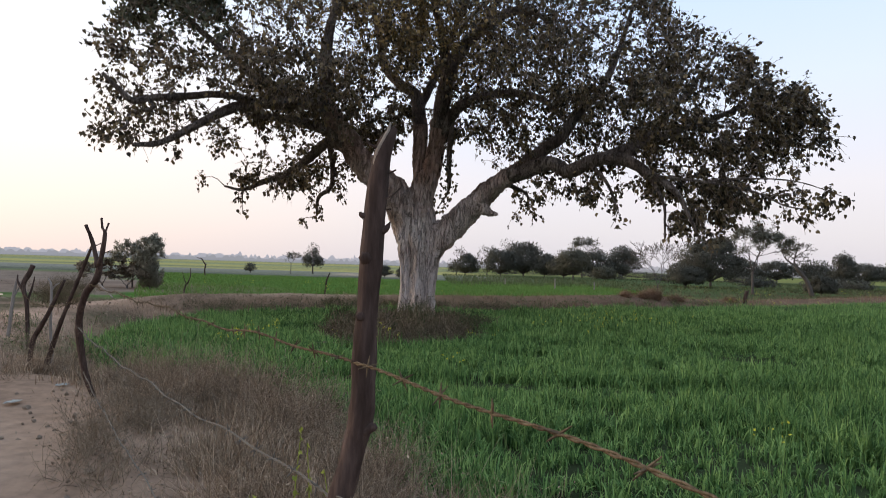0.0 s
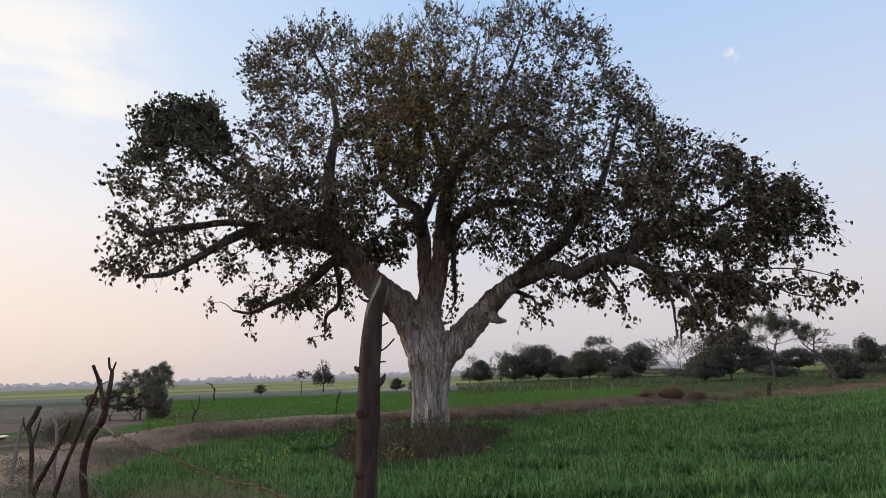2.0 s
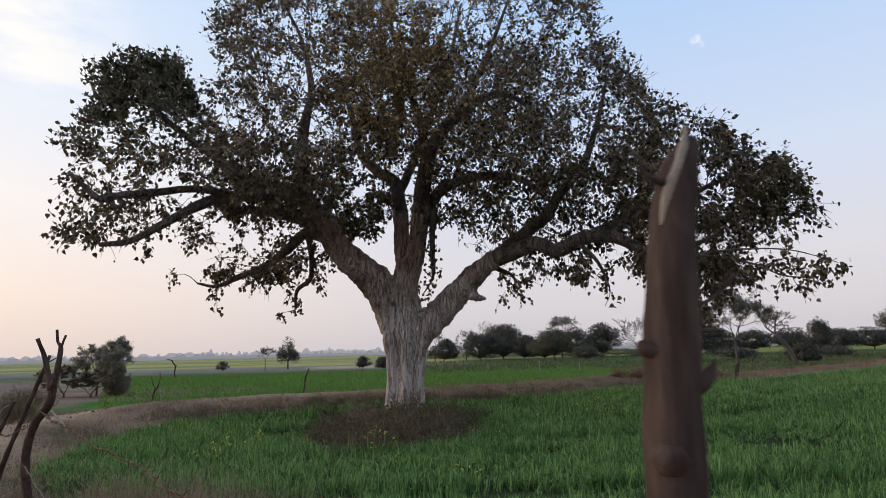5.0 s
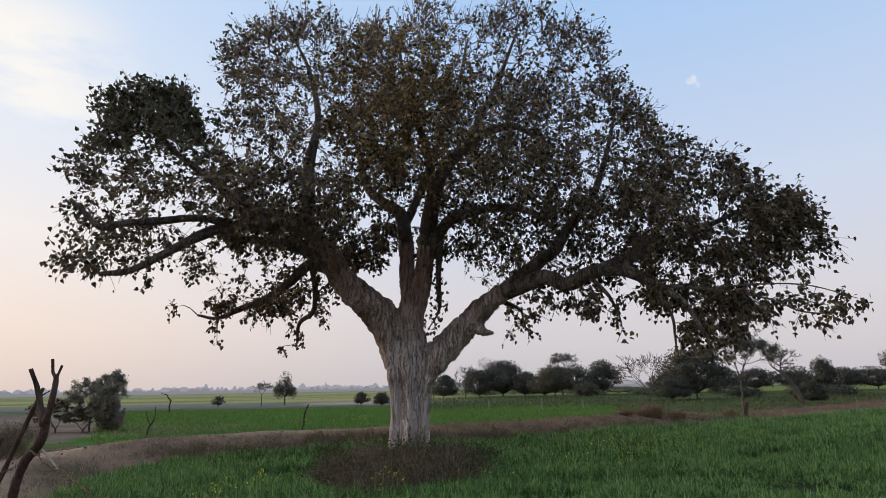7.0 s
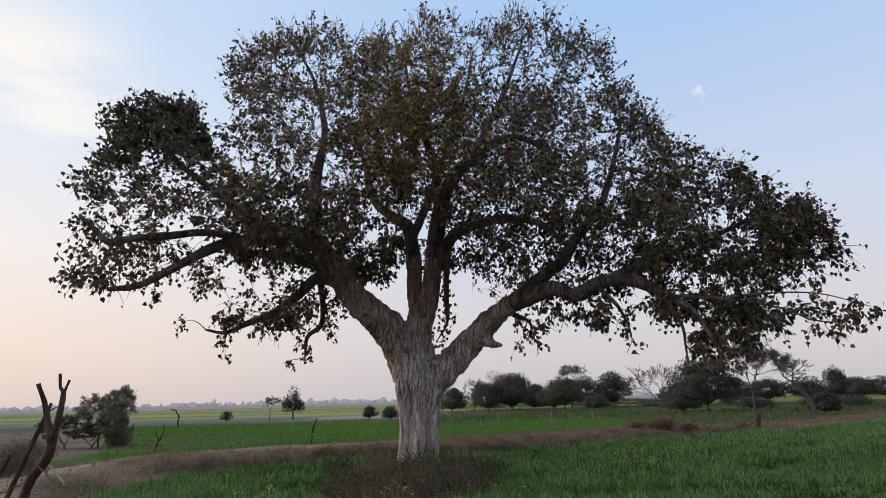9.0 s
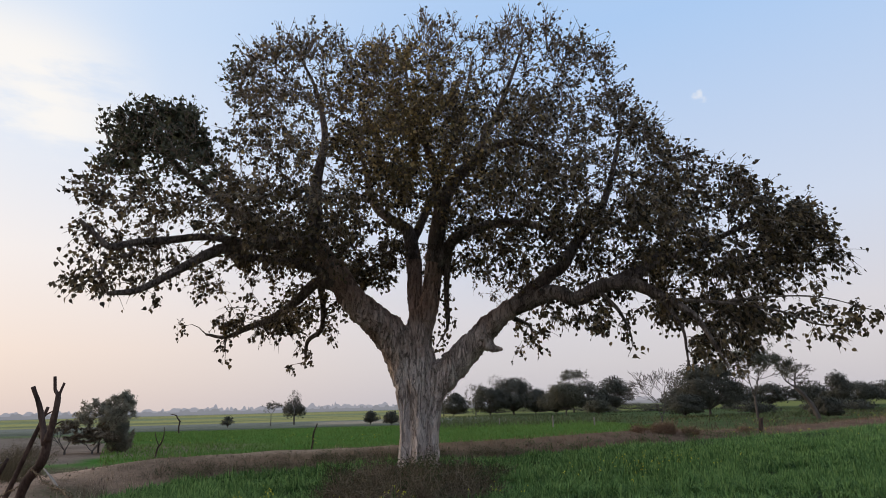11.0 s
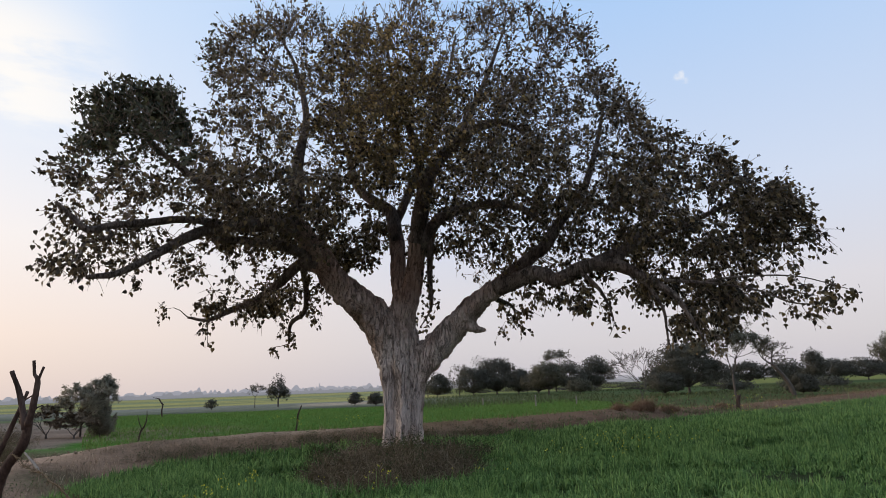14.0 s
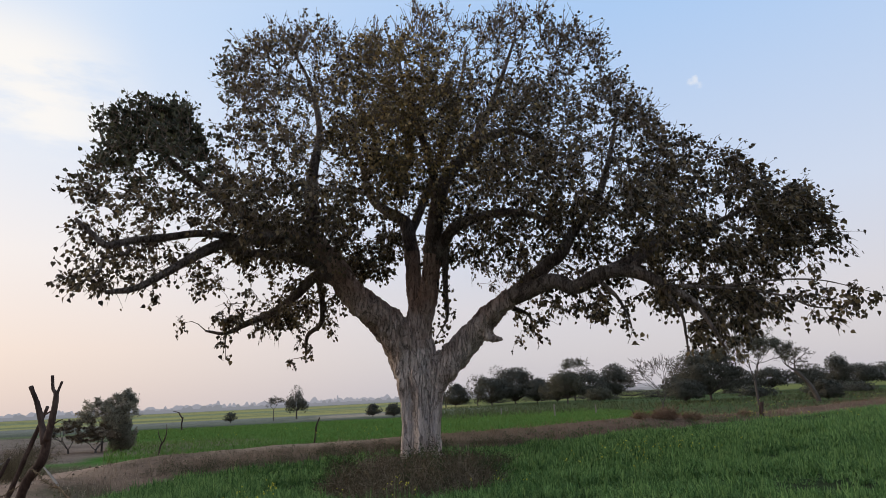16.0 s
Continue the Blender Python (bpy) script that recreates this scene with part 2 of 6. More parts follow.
CROP = material("young_crop", [(0.085, 0.15, 0.034), (0.13, 0.21, 0.048), (0.185, 0.265, 0.072)], scale=0.12, rough=0.6, bump=0, fine=15, random_by="island", spread=0.4, translucent=0.25)
STRAW = material("dry_grass", [(0.11, 0.075, 0.051), (0.30, 0.206, 0.134), (0.54, 0.41, 0.285)], scale=0.8, rough=0.85, bump=0, random_by="island", spread=0.55, translucent=0.15)
BRUSH = material("dry_brush", [(0.11, 0.078, 0.052), (0.20, 0.148, 0.10), (0.32, 0.25, 0.175)], scale=0.9, rough=0.9, bump=0, random_by="island", spread=0.5)
TUSSOCK = material("rusty_tussock", [(0.13, 0.075, 0.048), (0.24, 0.145, 0.092), (0.36, 0.235, 0.155)], scale=0.9, rough=0.9, bump=0, random_by="island", spread=0.5)
HUSK = material("withered_leaf", [(0.06, 0.046, 0.028), (0.115, 0.088, 0.052), (0.18, 0.14, 0.085)], scale=0.9, rough=0.9, bump=0, random_by="island", spread=0.5)
WEED = material("weed_leaf", [(0.03, 0.045, 0.02), (0.06, 0.075, 0.03), (0.11, 0.11, 0.05)], scale=1.0, rough=0.6, bump=0, random_by="island", translucent=0.2)
LIME = material("lime_weed", [(0.16, 0.19, 0.035), (0.28, 0.30, 0.06), (0.40, 0.41, 0.09)], scale=5, rough=0.6, bump=0, random_by="island", translucent=0.3)
PETAL = material("mustard_petal", [(0.55, 0.50, 0.05), (0.75, 0.68, 0.10)], scale=5, rough=0.6, bump=0, random_by="island", translucent=0.3)
POLE = material("stake_wood", [(0.022, 0.015, 0.012), (0.065, 0.043, 0.035), (0.14, 0.095, 0.077)], scale=14, rough=0.75, bump=0.5, stretch=(1, 1, 0.18), fine=5)
PALE = material("grey_stake_wood", [(0.16, 0.13, 0.11), (0.32, 0.28, 0.24)], scale=14, rough=0.85, bump=0.4, stretch=(1, 1, 0.15))
CUT = material("cut_wood", [(0.17, 0.13, 0.10), (0.32, 0.265, 0.21)], scale=30, rough=0.8, bump=0.2)
RUST = material("rusty_wire", [(0.045, 0.033, 0.023), (0.12, 0.084, 0.05), (0.27, 0.195, 0.118)], scale=25, rough=0.8, bump=0.3)
ZINC = material("weathered_wire", [(0.09, 0.075, 0.062), (0.19, 0.165, 0.135)], scale=25, rough=0.6, bump=0.2)
GROUND = material("soil", [(0.5, 0.5, 0.5), (1.0, 1.0, 1.0), (1.45, 1.43, 1.38)], scale=0.55, rough=0.95, bump=1.0, fine=17, attr="zone", spec=0.0)
FAR_LEAF = material("far_leaf", [(0.092, 0.088, 0.070), (0.115, 0.109, 0.086), (0.14, 0.132, 0.104)], scale=0.5, rough=0.7, bump=0, random_by="island", spread=0.6, translucent=0.15)
FAR_OLIVE = material("far_olive_leaf", [(0.11, 0.102, 0.074), (0.145, 0.134, 0.094), (0.185, 0.17, 0.12)], scale=0.5, rough=0.7, bump=0, random_by="island", spread=0.6, translucent=0.2)
THICKET = material("thorn_leaf", [(0.20, 0.18, 0.13), (0.30, 0.27, 0.20), (0.38, 0.34, 0.255)], scale=0.8, rough=0.8, bump=0, random_by="island", spread=0.6, translucent=0.5)
FAR_BARK = material("far_bark", [(0.07, 0.058, 0.05), (0.14, 0.115, 0.10)], scale=3, bump=0.1)
CLOD = material("earth_clod", [(0.15, 0.108, 0.076), (0.25, 0.185, 0.135)], scale=9, bump=0.4)
rng = np.random.default_rng(7)


# ---- mesh helpers ----
def mesh_object(name, verts, faces, mat, parent=None, label="", smooth=True):
    me = bpy.data.meshes.new(name)
    me.from_pydata([tuple(v) for v in verts] if isinstance(verts, list) else verts.tolist(), [], faces if isinstance(faces, list) else faces.tolist())
    if smooth:
        me.polygons.foreach_set("use_smooth", [True] * len(me.polygons))
    me.materials.append(mat)
    ob = new(name, me)
    if parent is not None:
        ob.parent = parent
    return tagged(ob, label)


def empty(name, label, category, group="", kind=""):
    return tagged(new(name), label, category, group, kind)


def smooth_line(points, per=6):
    """A Catmull-Rom line through (x, y, z, r)."""
    p = np.array(points, float)
    q = np.vstack([2 * p[0] - p[1], p, 2 * p[-1] - p[-2]])
    out = []
    for i in range(1, len(q) - 2):
        a, b, c, d = q[i - 1], q[i], q[i + 1], q[i + 2]
        for t in np.linspace(0, 1, per, endpoint=False):
            out.append(0.5 * (2 * b + (c - a) * t + (2 * a - 5 * b + 4 * c - d) * t * t + (3 * b - a - 3 * c + d) * t ** 3))
    out.append(q[-2])
    out = np.array(out)
    out[:, 3] = np.maximum(out[:, 3], 0.0015)
    return out


def many_tubes(P, R, sides=3, cap=False):
    """Tubes along n lines of k points: P (n, k, 3), R (n, k). Returns verts and quads."""
    n, k, _ = P.shape
    T = np.gradient(P, axis=1)
    T /= np.linalg.norm(T, axis=2, keepdims=True) + 1e-9
    ref = np.where(np.abs(T[:, :1, 2:3]) > 0.8, np.array([1.0, 0.13, 0]), np.array([0.0, 0.1, 1.0]))
    U = np.cross(T, np.broadcast_to(ref, T.shape))
    U /= np.linalg.norm(U, axis=2, keepdims=True) + 1e-9
    V = np.cross(T, U)
    a = np.arange(sides) * 2 * np.pi / sides
    ring = P[:, :, None] + R[:, :, None, None] * (np.cos(a)[:, None] * U[:, :, None] + np.sin(a)[:, None] * V[:, :, None])
    verts = ring.reshape(-1, 3)
    base = (np.arange(n) * k * sides)[:, None, None]
    i = np.arange(k - 1)[None, :, None] * sides
    j = np.arange(sides)[None, None, :]
    j2 = (j + 1) % sides
    quads = np.stack([base + i + j, base + i + j2, base + i + sides + j2, base + i + sides + j], -1).reshape(-1, 4)
    return verts, quads


def tube(points, sides=14, per=6, rough=0.06, seed=0, lobes=0.0, twist=0.0):
    """One closed, uneven tube through (x, y, z, r)."""
    p = smooth_line(points, per)
    v, f = many_tubes(p[None, :, :3], p[None, :, 3], sides)
    k = len(p)
    c = np.repeat(p[:, :3], sides, axis=0)
    rr = np.repeat(p[:, 3], sides)
    d = v - c
    amp = np.empty(len(v))
    for i, co in enumerate(v):
        s = co * (2.2 / max(0.05, min(0.6, rr[i] * 2)))
        amp[i] = noise.noise(Vector((s[0] * .5, s[1] * .5, s[2] * .22 + seed * 7.1))) * rough * 1.6 + noise.noise(Vector((s[0] * 1.6, s[1] * 1.6, s[2] * .5 + seed))) * rough
        if lobes:
            th = math.atan2(d[i][1], d[i][0]) + twist * co[2]
            amp[i] += lobes * (0.55 * math.sin(5 * th + 0.6) + 0.45 * math.sin(9 * th + 2.1 + co[2] * .7))
    v = c + d * (1 + amp[:, None])
    faces = f.tolist()
    faces.append(list(range(sides))[::-1])
    faces.append(list(range((k - 1) * sides, k * sides)))
    return v, faces


def merge(parts):
    vs, fs, o = [], [], 0
    for v, f in parts:
        vs.append(np.asarray(v))
        fs += [[i + o for i in q] for q in (f if isinstance(f, list) else f.tolist())]
        o += len(v)
    return np.vstack(vs), fs


def blades(pos, height, width, lean, mat, name, segs=2, droop=0.5):
    """Grass blades: tapering strips that bend over."""
    n = len(pos)
    yaw = rng.uniform(0, 2 * np.pi, n)
    face = yaw + rng.uniform(0.6, 2.5, n)
    t = np.linspace(0, 1, segs + 1)
    bend = lean[:, None] * (0.25 * t + 0.75 * t ** 2.2) * height[:, None]
    up = height[:, None] * (t - droop * np.minimum(1.1, lean[:, None]) * t ** 3.2 * 0.75)
    cx = pos[:, None, 0] + bend * np.cos(yaw)[:, None]
    cy = pos[:, None, 1] + bend * np.sin(yaw)[:, None]
    cz = pos[:, None, 2] + up
    w = width[:, None] * (0.55 + 0.45 * np.sin(np.pi * np.minimum(1, t * 1.15))) * (1 - t ** 2.2) * 0.55
    dx, dy = w * np.cos(face)[:, None], w * np.sin(face)[:, None]
    L = np.stack([cx - dx, cy - dy, cz], -1)[:, :segs]
    Rr = np.stack([cx + dx, cy + dy, cz], -1)[:, :segs]
    tip = np.stack([cx, cy, cz], -1)[:, segs:]
    per = 2 * segs + 1
    verts = np.concatenate([np.stack([L, Rr], 2).reshape(n, 2 * segs, 3), tip], 1).reshape(-1, 3)
    o = np.arange(n)[:, None] * per
    faces = []
    for s in range(segs - 1):
        faces += (o + np.array([2 * s, 2 * s + 1, 2 * s + 3, 2 * s + 2])).tolist()
    faces += (o + np.array([2 * segs - 2, 2 * segs - 1, 2 * segs])).tolist()
    return mesh_object(name, verts, faces, mat)


def leaf_cloud(pos, axis, size, mat, name, parent=None, wide=0.40, heart=True, outward=None):
    """Heart-shaped leaves with a drip tip, folded along the midrib. outward: a normal for each leaf, to shade far foliage as soft masses."""
    n = len(pos)
    axis = axis / (np.linalg.norm(axis, axis=1, keepdims=True) + 1e-9)
    r = rng.normal(size=(n, 3))
    side = np.cross(axis, r)
    side /= np.linalg.norm(side, axis=1, keepdims=True) + 1e-9
    nor = np.cross(axis, side)
    if outward is not None:
        flip = np.where((nor * outward).sum(1, keepdims=True) > 0, -1.0, 1.0)
        side, nor = side * flip, nor * flip
    if heart:
        half = [(-0.05, 0.62), (0.20, 1.1), (0.52, 0.95), (0.82, 0.34)]
        shape = np.array([(0, 0, 0)] + [(a, wide * b, 0.28 * wide * b) for a, b in half] + [(1.14, 0, 0)] + [(a, -wide * b, 0.28 * wide * b) for a, b in half[::-1]])
        fl = np.array([(0, 5, 4, 3, 2, 1), (0, 9, 8, 7, 6, 5)])
    else:
        shape = np.array([(0, 0, 0), (0.5, wide, 0.08), (1, 0, 0), (0.5, -wide, 0.08)])
        fl = np.array([(0, 1, 2, 3)])
    k = len(shape)
    verts = pos[:, None] + size[:, None, None] * (shape[:, 0, None] * axis[:, None] + shape[:, 1, None] * side[:, None] + shape[:, 2, None] * nor[:, None])
    faces = (np.arange(n)[:, None, None] * k + fl[None]).reshape(-1, fl.shape[1])
    ob = mesh_object(name, verts.reshape(-1, 3), faces, mat, parent, smooth=outward is not None)
    if outward is not None:
        o = outward / (np.linalg.norm(outward, axis=1, keepdims=True) + 1e-9)
        ob.data.normals_split_custom_set_from_vertices(np.repeat(o, k, axis=0).tolist())
    return ob


def sstep(a, b, x):
    t = np.clip((x - a) / (b - a), 0, 1)
    return t * t * (3 - 2 * t)


def value_noise(x, y, scale, seed=0):
    return np.array([noise.noise(Vector((a / scale, b / scale, seed * 3.7))) for a, b in zip(np.ravel(x), np.ravel(y))]).reshape(np.shape(x))


# ---- ground ----
FRONT = [(60, -8), (9, -8), (2.6, 0.2), (0.6, 2.7), (-0.25, 4.1), (-0.95, 5.5), (-2.3, 6.7), (-3.9, 7.5), (-5.0, 8.9), (-5.8, 11.2), (-6.1, 13.6), (-5.5, 15.4)]
BACK = [(-4.3, 16.3), (-2.8, 17.0), (-1.0, 17.6), (0.6, 18.0), (1.8, 18.7), (3.7, 19.9), (5.8, 21.2), (8.4, 23.2), (11.6, 25.9), (16.4, 28.7), (23, 33.4), (30, 39), (40, 47), (60, 62)]
FIELD = np.array(FRONT + BACK, float)


def outside(x, y):
    """Distance outside the wheat field; negative inside it."""
    a, b = FIELD, np.roll(FIELD, -1, axis=0)
    best = np.full(x.shape, 1e9)
    inside = np.zeros(x.shape, bool)
    for (ax, ay), (bx, by) in zip(a, b):
        ex, ey = bx - ax, by - ay
        t = np.clip(((x - ax) * ex + (y - ay) * ey) / (ex * ex + ey * ey), 0, 1)
        best = np.minimum(best, np.hypot(x - ax - t * ex, y - ay - t * ey))
        inside ^= ((ay > y) != (by > y)) & (x < (bx - ax) * (y - ay) / (by - ay + 1e-12) + ax)
    return np.where(inside, -best, best)


def ground_z(x, y):
    d = outside(x, y)
    bank = 0.30 * sstep(0.0, 1.5, d)
    high = 0.46 - 0.28 * sstep(7, 14, x)
    ridge = high * np.exp(-((d - 1.9) / 1.5) ** 2) * (d > 0) + high * np.exp(-(1.9 / 1.5) ** 2) * (d <= 0) * np.exp(-np.minimum(0, d) ** 2)
    w = sstep(14.0, 17.0, y + 0.25 * np.minimum(x + 6, 0))
    z = bank * (1 - w) + ridge * w
    z = z + 0.06 * np.exp(-((x + 0.6) / 1.9) ** 2 - ((y - 16.4) / 2.3) ** 2)
    return z


def mud(x, y):
    """How much of the trodden track shows: it runs outside the fence."""
    d = outside(x, y)
    e = d + 0.35 * np.sin(y * 1.3 + x) * 0.6
    return sstep(1.9, 2.6, e) * (y < 17)


POOL_Z = 0.27


def build_ground():
    xs = np.concatenate([-np.geomspace(3600, 18, 34), np.arange(-17.6, 40, 0.34), np.geomspace(41, 3600, 30)])
    ys = np.concatenate([-np.geomspace(900, 6.4, 16), np.arange(-6, 44, 0.34), np.geomspace(45, 4200, 46)])
    X, Y = np.meshgrid(xs, ys)
    near = (np.abs(X) < 60) & (Y < 60) & (Y > -10)
    Z = np.where(near, ground_z(X, Y), 0.0)
    rough = value_noise(X, Y, 0.9, 1) * 0.035 + value_noise(X, Y, 3.1, 2) * 0.03
    Z = Z + np.where(near, rough, 0)
    px, py = (X + 11.95) * 0.92 + (Y - 17.3) * 0.39, (Y - 17.3) * 0.92 - (X + 11.95) * 0.39
    pool = sstep(1.6, 1.0, np.hypot(px / 0.2, py / 0.75))
    Z = Z * (1 - pool) + (POOL_Z - 0.05) * pool
    d = outside(X, Y)
    C = np.zeros(X.shape + (3,))
    C[:] = (0.17, 0.17, 0.085)

    def lay(mask, colour):
        m = np.clip(mask, 0, 1)[..., None]
        C[:] = C * (1 - m) + np.array(colour) * m
    wob = value_noise(X, Y, 9.0, 5)
    band = value_noise(X * 0.12, Y, 14.0, 31)
    left = sstep(14, 4, X)
    lay(sstep(20, 24, Y) * sstep(130, 110, Y), (0.075, 0.10, 0.042))
    lay(sstep(20, 24, Y) * sstep(60, 57, Y + wob * 2) * sstep(20, 12, X + wob * 3), (0.065, 0.15, 0.028))
    lay(sstep(33, 36, Y) * sstep(70, 50, Y) * sstep(9, 16, X), (0.075, 0.10, 0.04))
    # far strips: each crop's own colour, lifted paler by haze painted in
    lay(sstep(58, 61, Y + wob * 2) * sstep(100, 92, Y) * left, (0.22, 0.208, 0.165))
    lay(sstep(92, 100, Y) * left, (0.37, 0.325, 0.12))
    lay(sstep(92, 100, Y) * left * sstep(0.05, 0.3, band), (0.21, 0.215, 0.11))
    lay(sstep(25, 60, Y) * sstep(100, 90, Y) * sstep(0.1, 0.35, band) * 0.5, (0.10, 0.115, 0.06))
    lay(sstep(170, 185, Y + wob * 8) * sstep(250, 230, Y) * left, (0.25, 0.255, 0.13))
    # furthest ground fades to grey-green, distance haze put into the colour
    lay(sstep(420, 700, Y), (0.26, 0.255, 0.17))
    lay(sstep(118, 135, Y) * sstep(4, 14, X) * sstep(420, 300, Y), (0.20, 0.205, 0.07))
    lay(sstep(22, 24, Y) * sstep(58, 52, Y) * sstep(0.5, -0.5, X + 12.3 + (Y - 26) * 0.46 + wob), (0.21, 0.16, 0.122))
    lay(sstep(57, 59, Y + wob * 2) * sstep(64, 60, Y + wob * 2) * left, (0.085, 0.09, 0.065))
    # bare earth round the thicket beyond the bank, and a pale bare patch further off
    lay(sstep(1.25, 0.8, np.hypot((X + 17) / 9.5, (Y - 30) / 5.5) + wob * .15), (0.20, 0.145, 0.108))
    lay(sstep(1.2, 0.7, np.hypot((X + 7) / 7, (Y - 80) / 9)), (0.37, 0.29, 0.205))
    # the earth bank behind the field and the trodden side
    lay(sstep(0.0, 0.35, d) * sstep(3.8, 2.6, d + wob * .6) * sstep(13.5, 16, Y), (0.20, 0.132, 0.085))
    lay(sstep(1.3, 1.8, d + wob * .5) * sstep(3.3, 2.6, d + wob * .6) * sstep(13.5, 16, Y) * sstep(0, -3, X), (0.34, 0.245, 0.175))
    lay(sstep(0.0, 0.2, d) * sstep(1.3, 0.7, d + wob * .8) * sstep(11, 14, Y) * sstep(8, 4, X) * 0.8, (0.115, 0.085, 0.055))
    lay(sstep(0.0, 0.35, d) * sstep(4.2, 3.0, d) * sstep(1, 6, X), (0.155, 0.098, 0.066))
    lay(sstep(0.0, 0.4, d) * sstep(19, 15, Y) * sstep(-18, -10, X), (0.275, 0.183, 0.126))
    lay(sstep(-30, -12, -np.abs(X)) * sstep(2, -2, Y) * (d > 0), (0.155, 0.125, 0.095))
    lay(mud(X, Y) * sstep(-14, -8, X) * (Y > -6), (0.295, 0.212, 0.155))
    lay(sstep(9, 13, Y) * sstep(19, 16, Y) * sstep(-4, -7, X) * sstep(1.0, 2.5, d), (0.245, 0.17, 0.12))
    # a worn reddish path along the bank, with duller patches of withered growth beside it
    path = np.interp(Y, [8.0, 10.0, 11.6, 14.2, 15.6, 17.0], [-5.8, -6.8, -7.4, -8.3, -8.3, -7.6])
    fleck = value_noise(X, Y, 0.6, 71)
    lay(sstep(0.75, 0.25, np.abs(X - path) + fleck * .35) * sstep(7.4, 9.0, Y) * sstep(18, 16.5, Y), (0.43, 0.285, 0.20))
    for cx, cy, rx, ry in ((-9.0, 13.4, 0.9, 1.0), (-5.6, 9.0, 0.6, 0.8), (-6.5, 13.3, 0.8, 1.0), (-12.2, 19.6, 1.6, 1.6), (-10.4, 15.4, 0.7, 1.2)):
        lay(sstep(1.2, 0.6, np.hypot((X - cx) / rx, (Y - cy) / ry) + fleck * .5) * 0.85, (0.12, 0.10, 0.06))
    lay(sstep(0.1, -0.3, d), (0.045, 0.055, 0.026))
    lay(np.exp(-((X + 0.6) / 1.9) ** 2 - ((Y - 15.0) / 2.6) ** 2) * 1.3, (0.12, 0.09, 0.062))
    ny, nx = X.shape
    verts = np.stack([X, Y, Z], -1).reshape(-1, 3)
    i = (np.arange(ny - 1)[:, None] * nx + np.arange(nx - 1)[None]).reshape(-1)
    faces = np.stack([i, i + 1, i + 1 + nx, i + nx], 1)
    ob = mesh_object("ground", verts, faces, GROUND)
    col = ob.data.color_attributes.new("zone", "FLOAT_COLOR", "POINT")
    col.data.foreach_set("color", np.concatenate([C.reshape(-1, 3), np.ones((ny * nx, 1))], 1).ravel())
    tagged(ob, "level farmland with a trodden earth track, bank and fields", "ground", kind="structure")


build_ground()


def on_ground(x, y):
    return float(ground_z(np.array([x], float), np.array([y], float))[0])


def puddle():
    a = np.linspace(0, 2 * np.pi, 48, endpoint=False)
    r = 1 + 0.12 * np.sin(3 * a + 1) + 0.08 * np.sin(5 * a)
    u, w = 0.16 * r * np.cos(a), 0.7 * r * np.sin(a)
    v = np.stack([-11.95 + 0.92 * u - 0.39 * w, 17.3 + 0.39 * u + 0.92 * w, np.full(48, POOL_Z)], 1)
    tagged(mesh_object("water", v, [list(range(48))], WATER, smooth=False), "small still puddle on the bare earth", "puddle", kind="structure")


puddle()


# ---- the great fig tree ----
tree = empty("fig_tree", "old spreading fig tree with pale fluted trunk beside a wheat field", "tree")
tree.location = (-0.5, 17.1, 0.15)
SKELETON = []


def remember(points, per=5):
    SKELETON.append(smooth_line(points, per))


def local(v):
    return np.asarray(v) - np.array(tree.location)


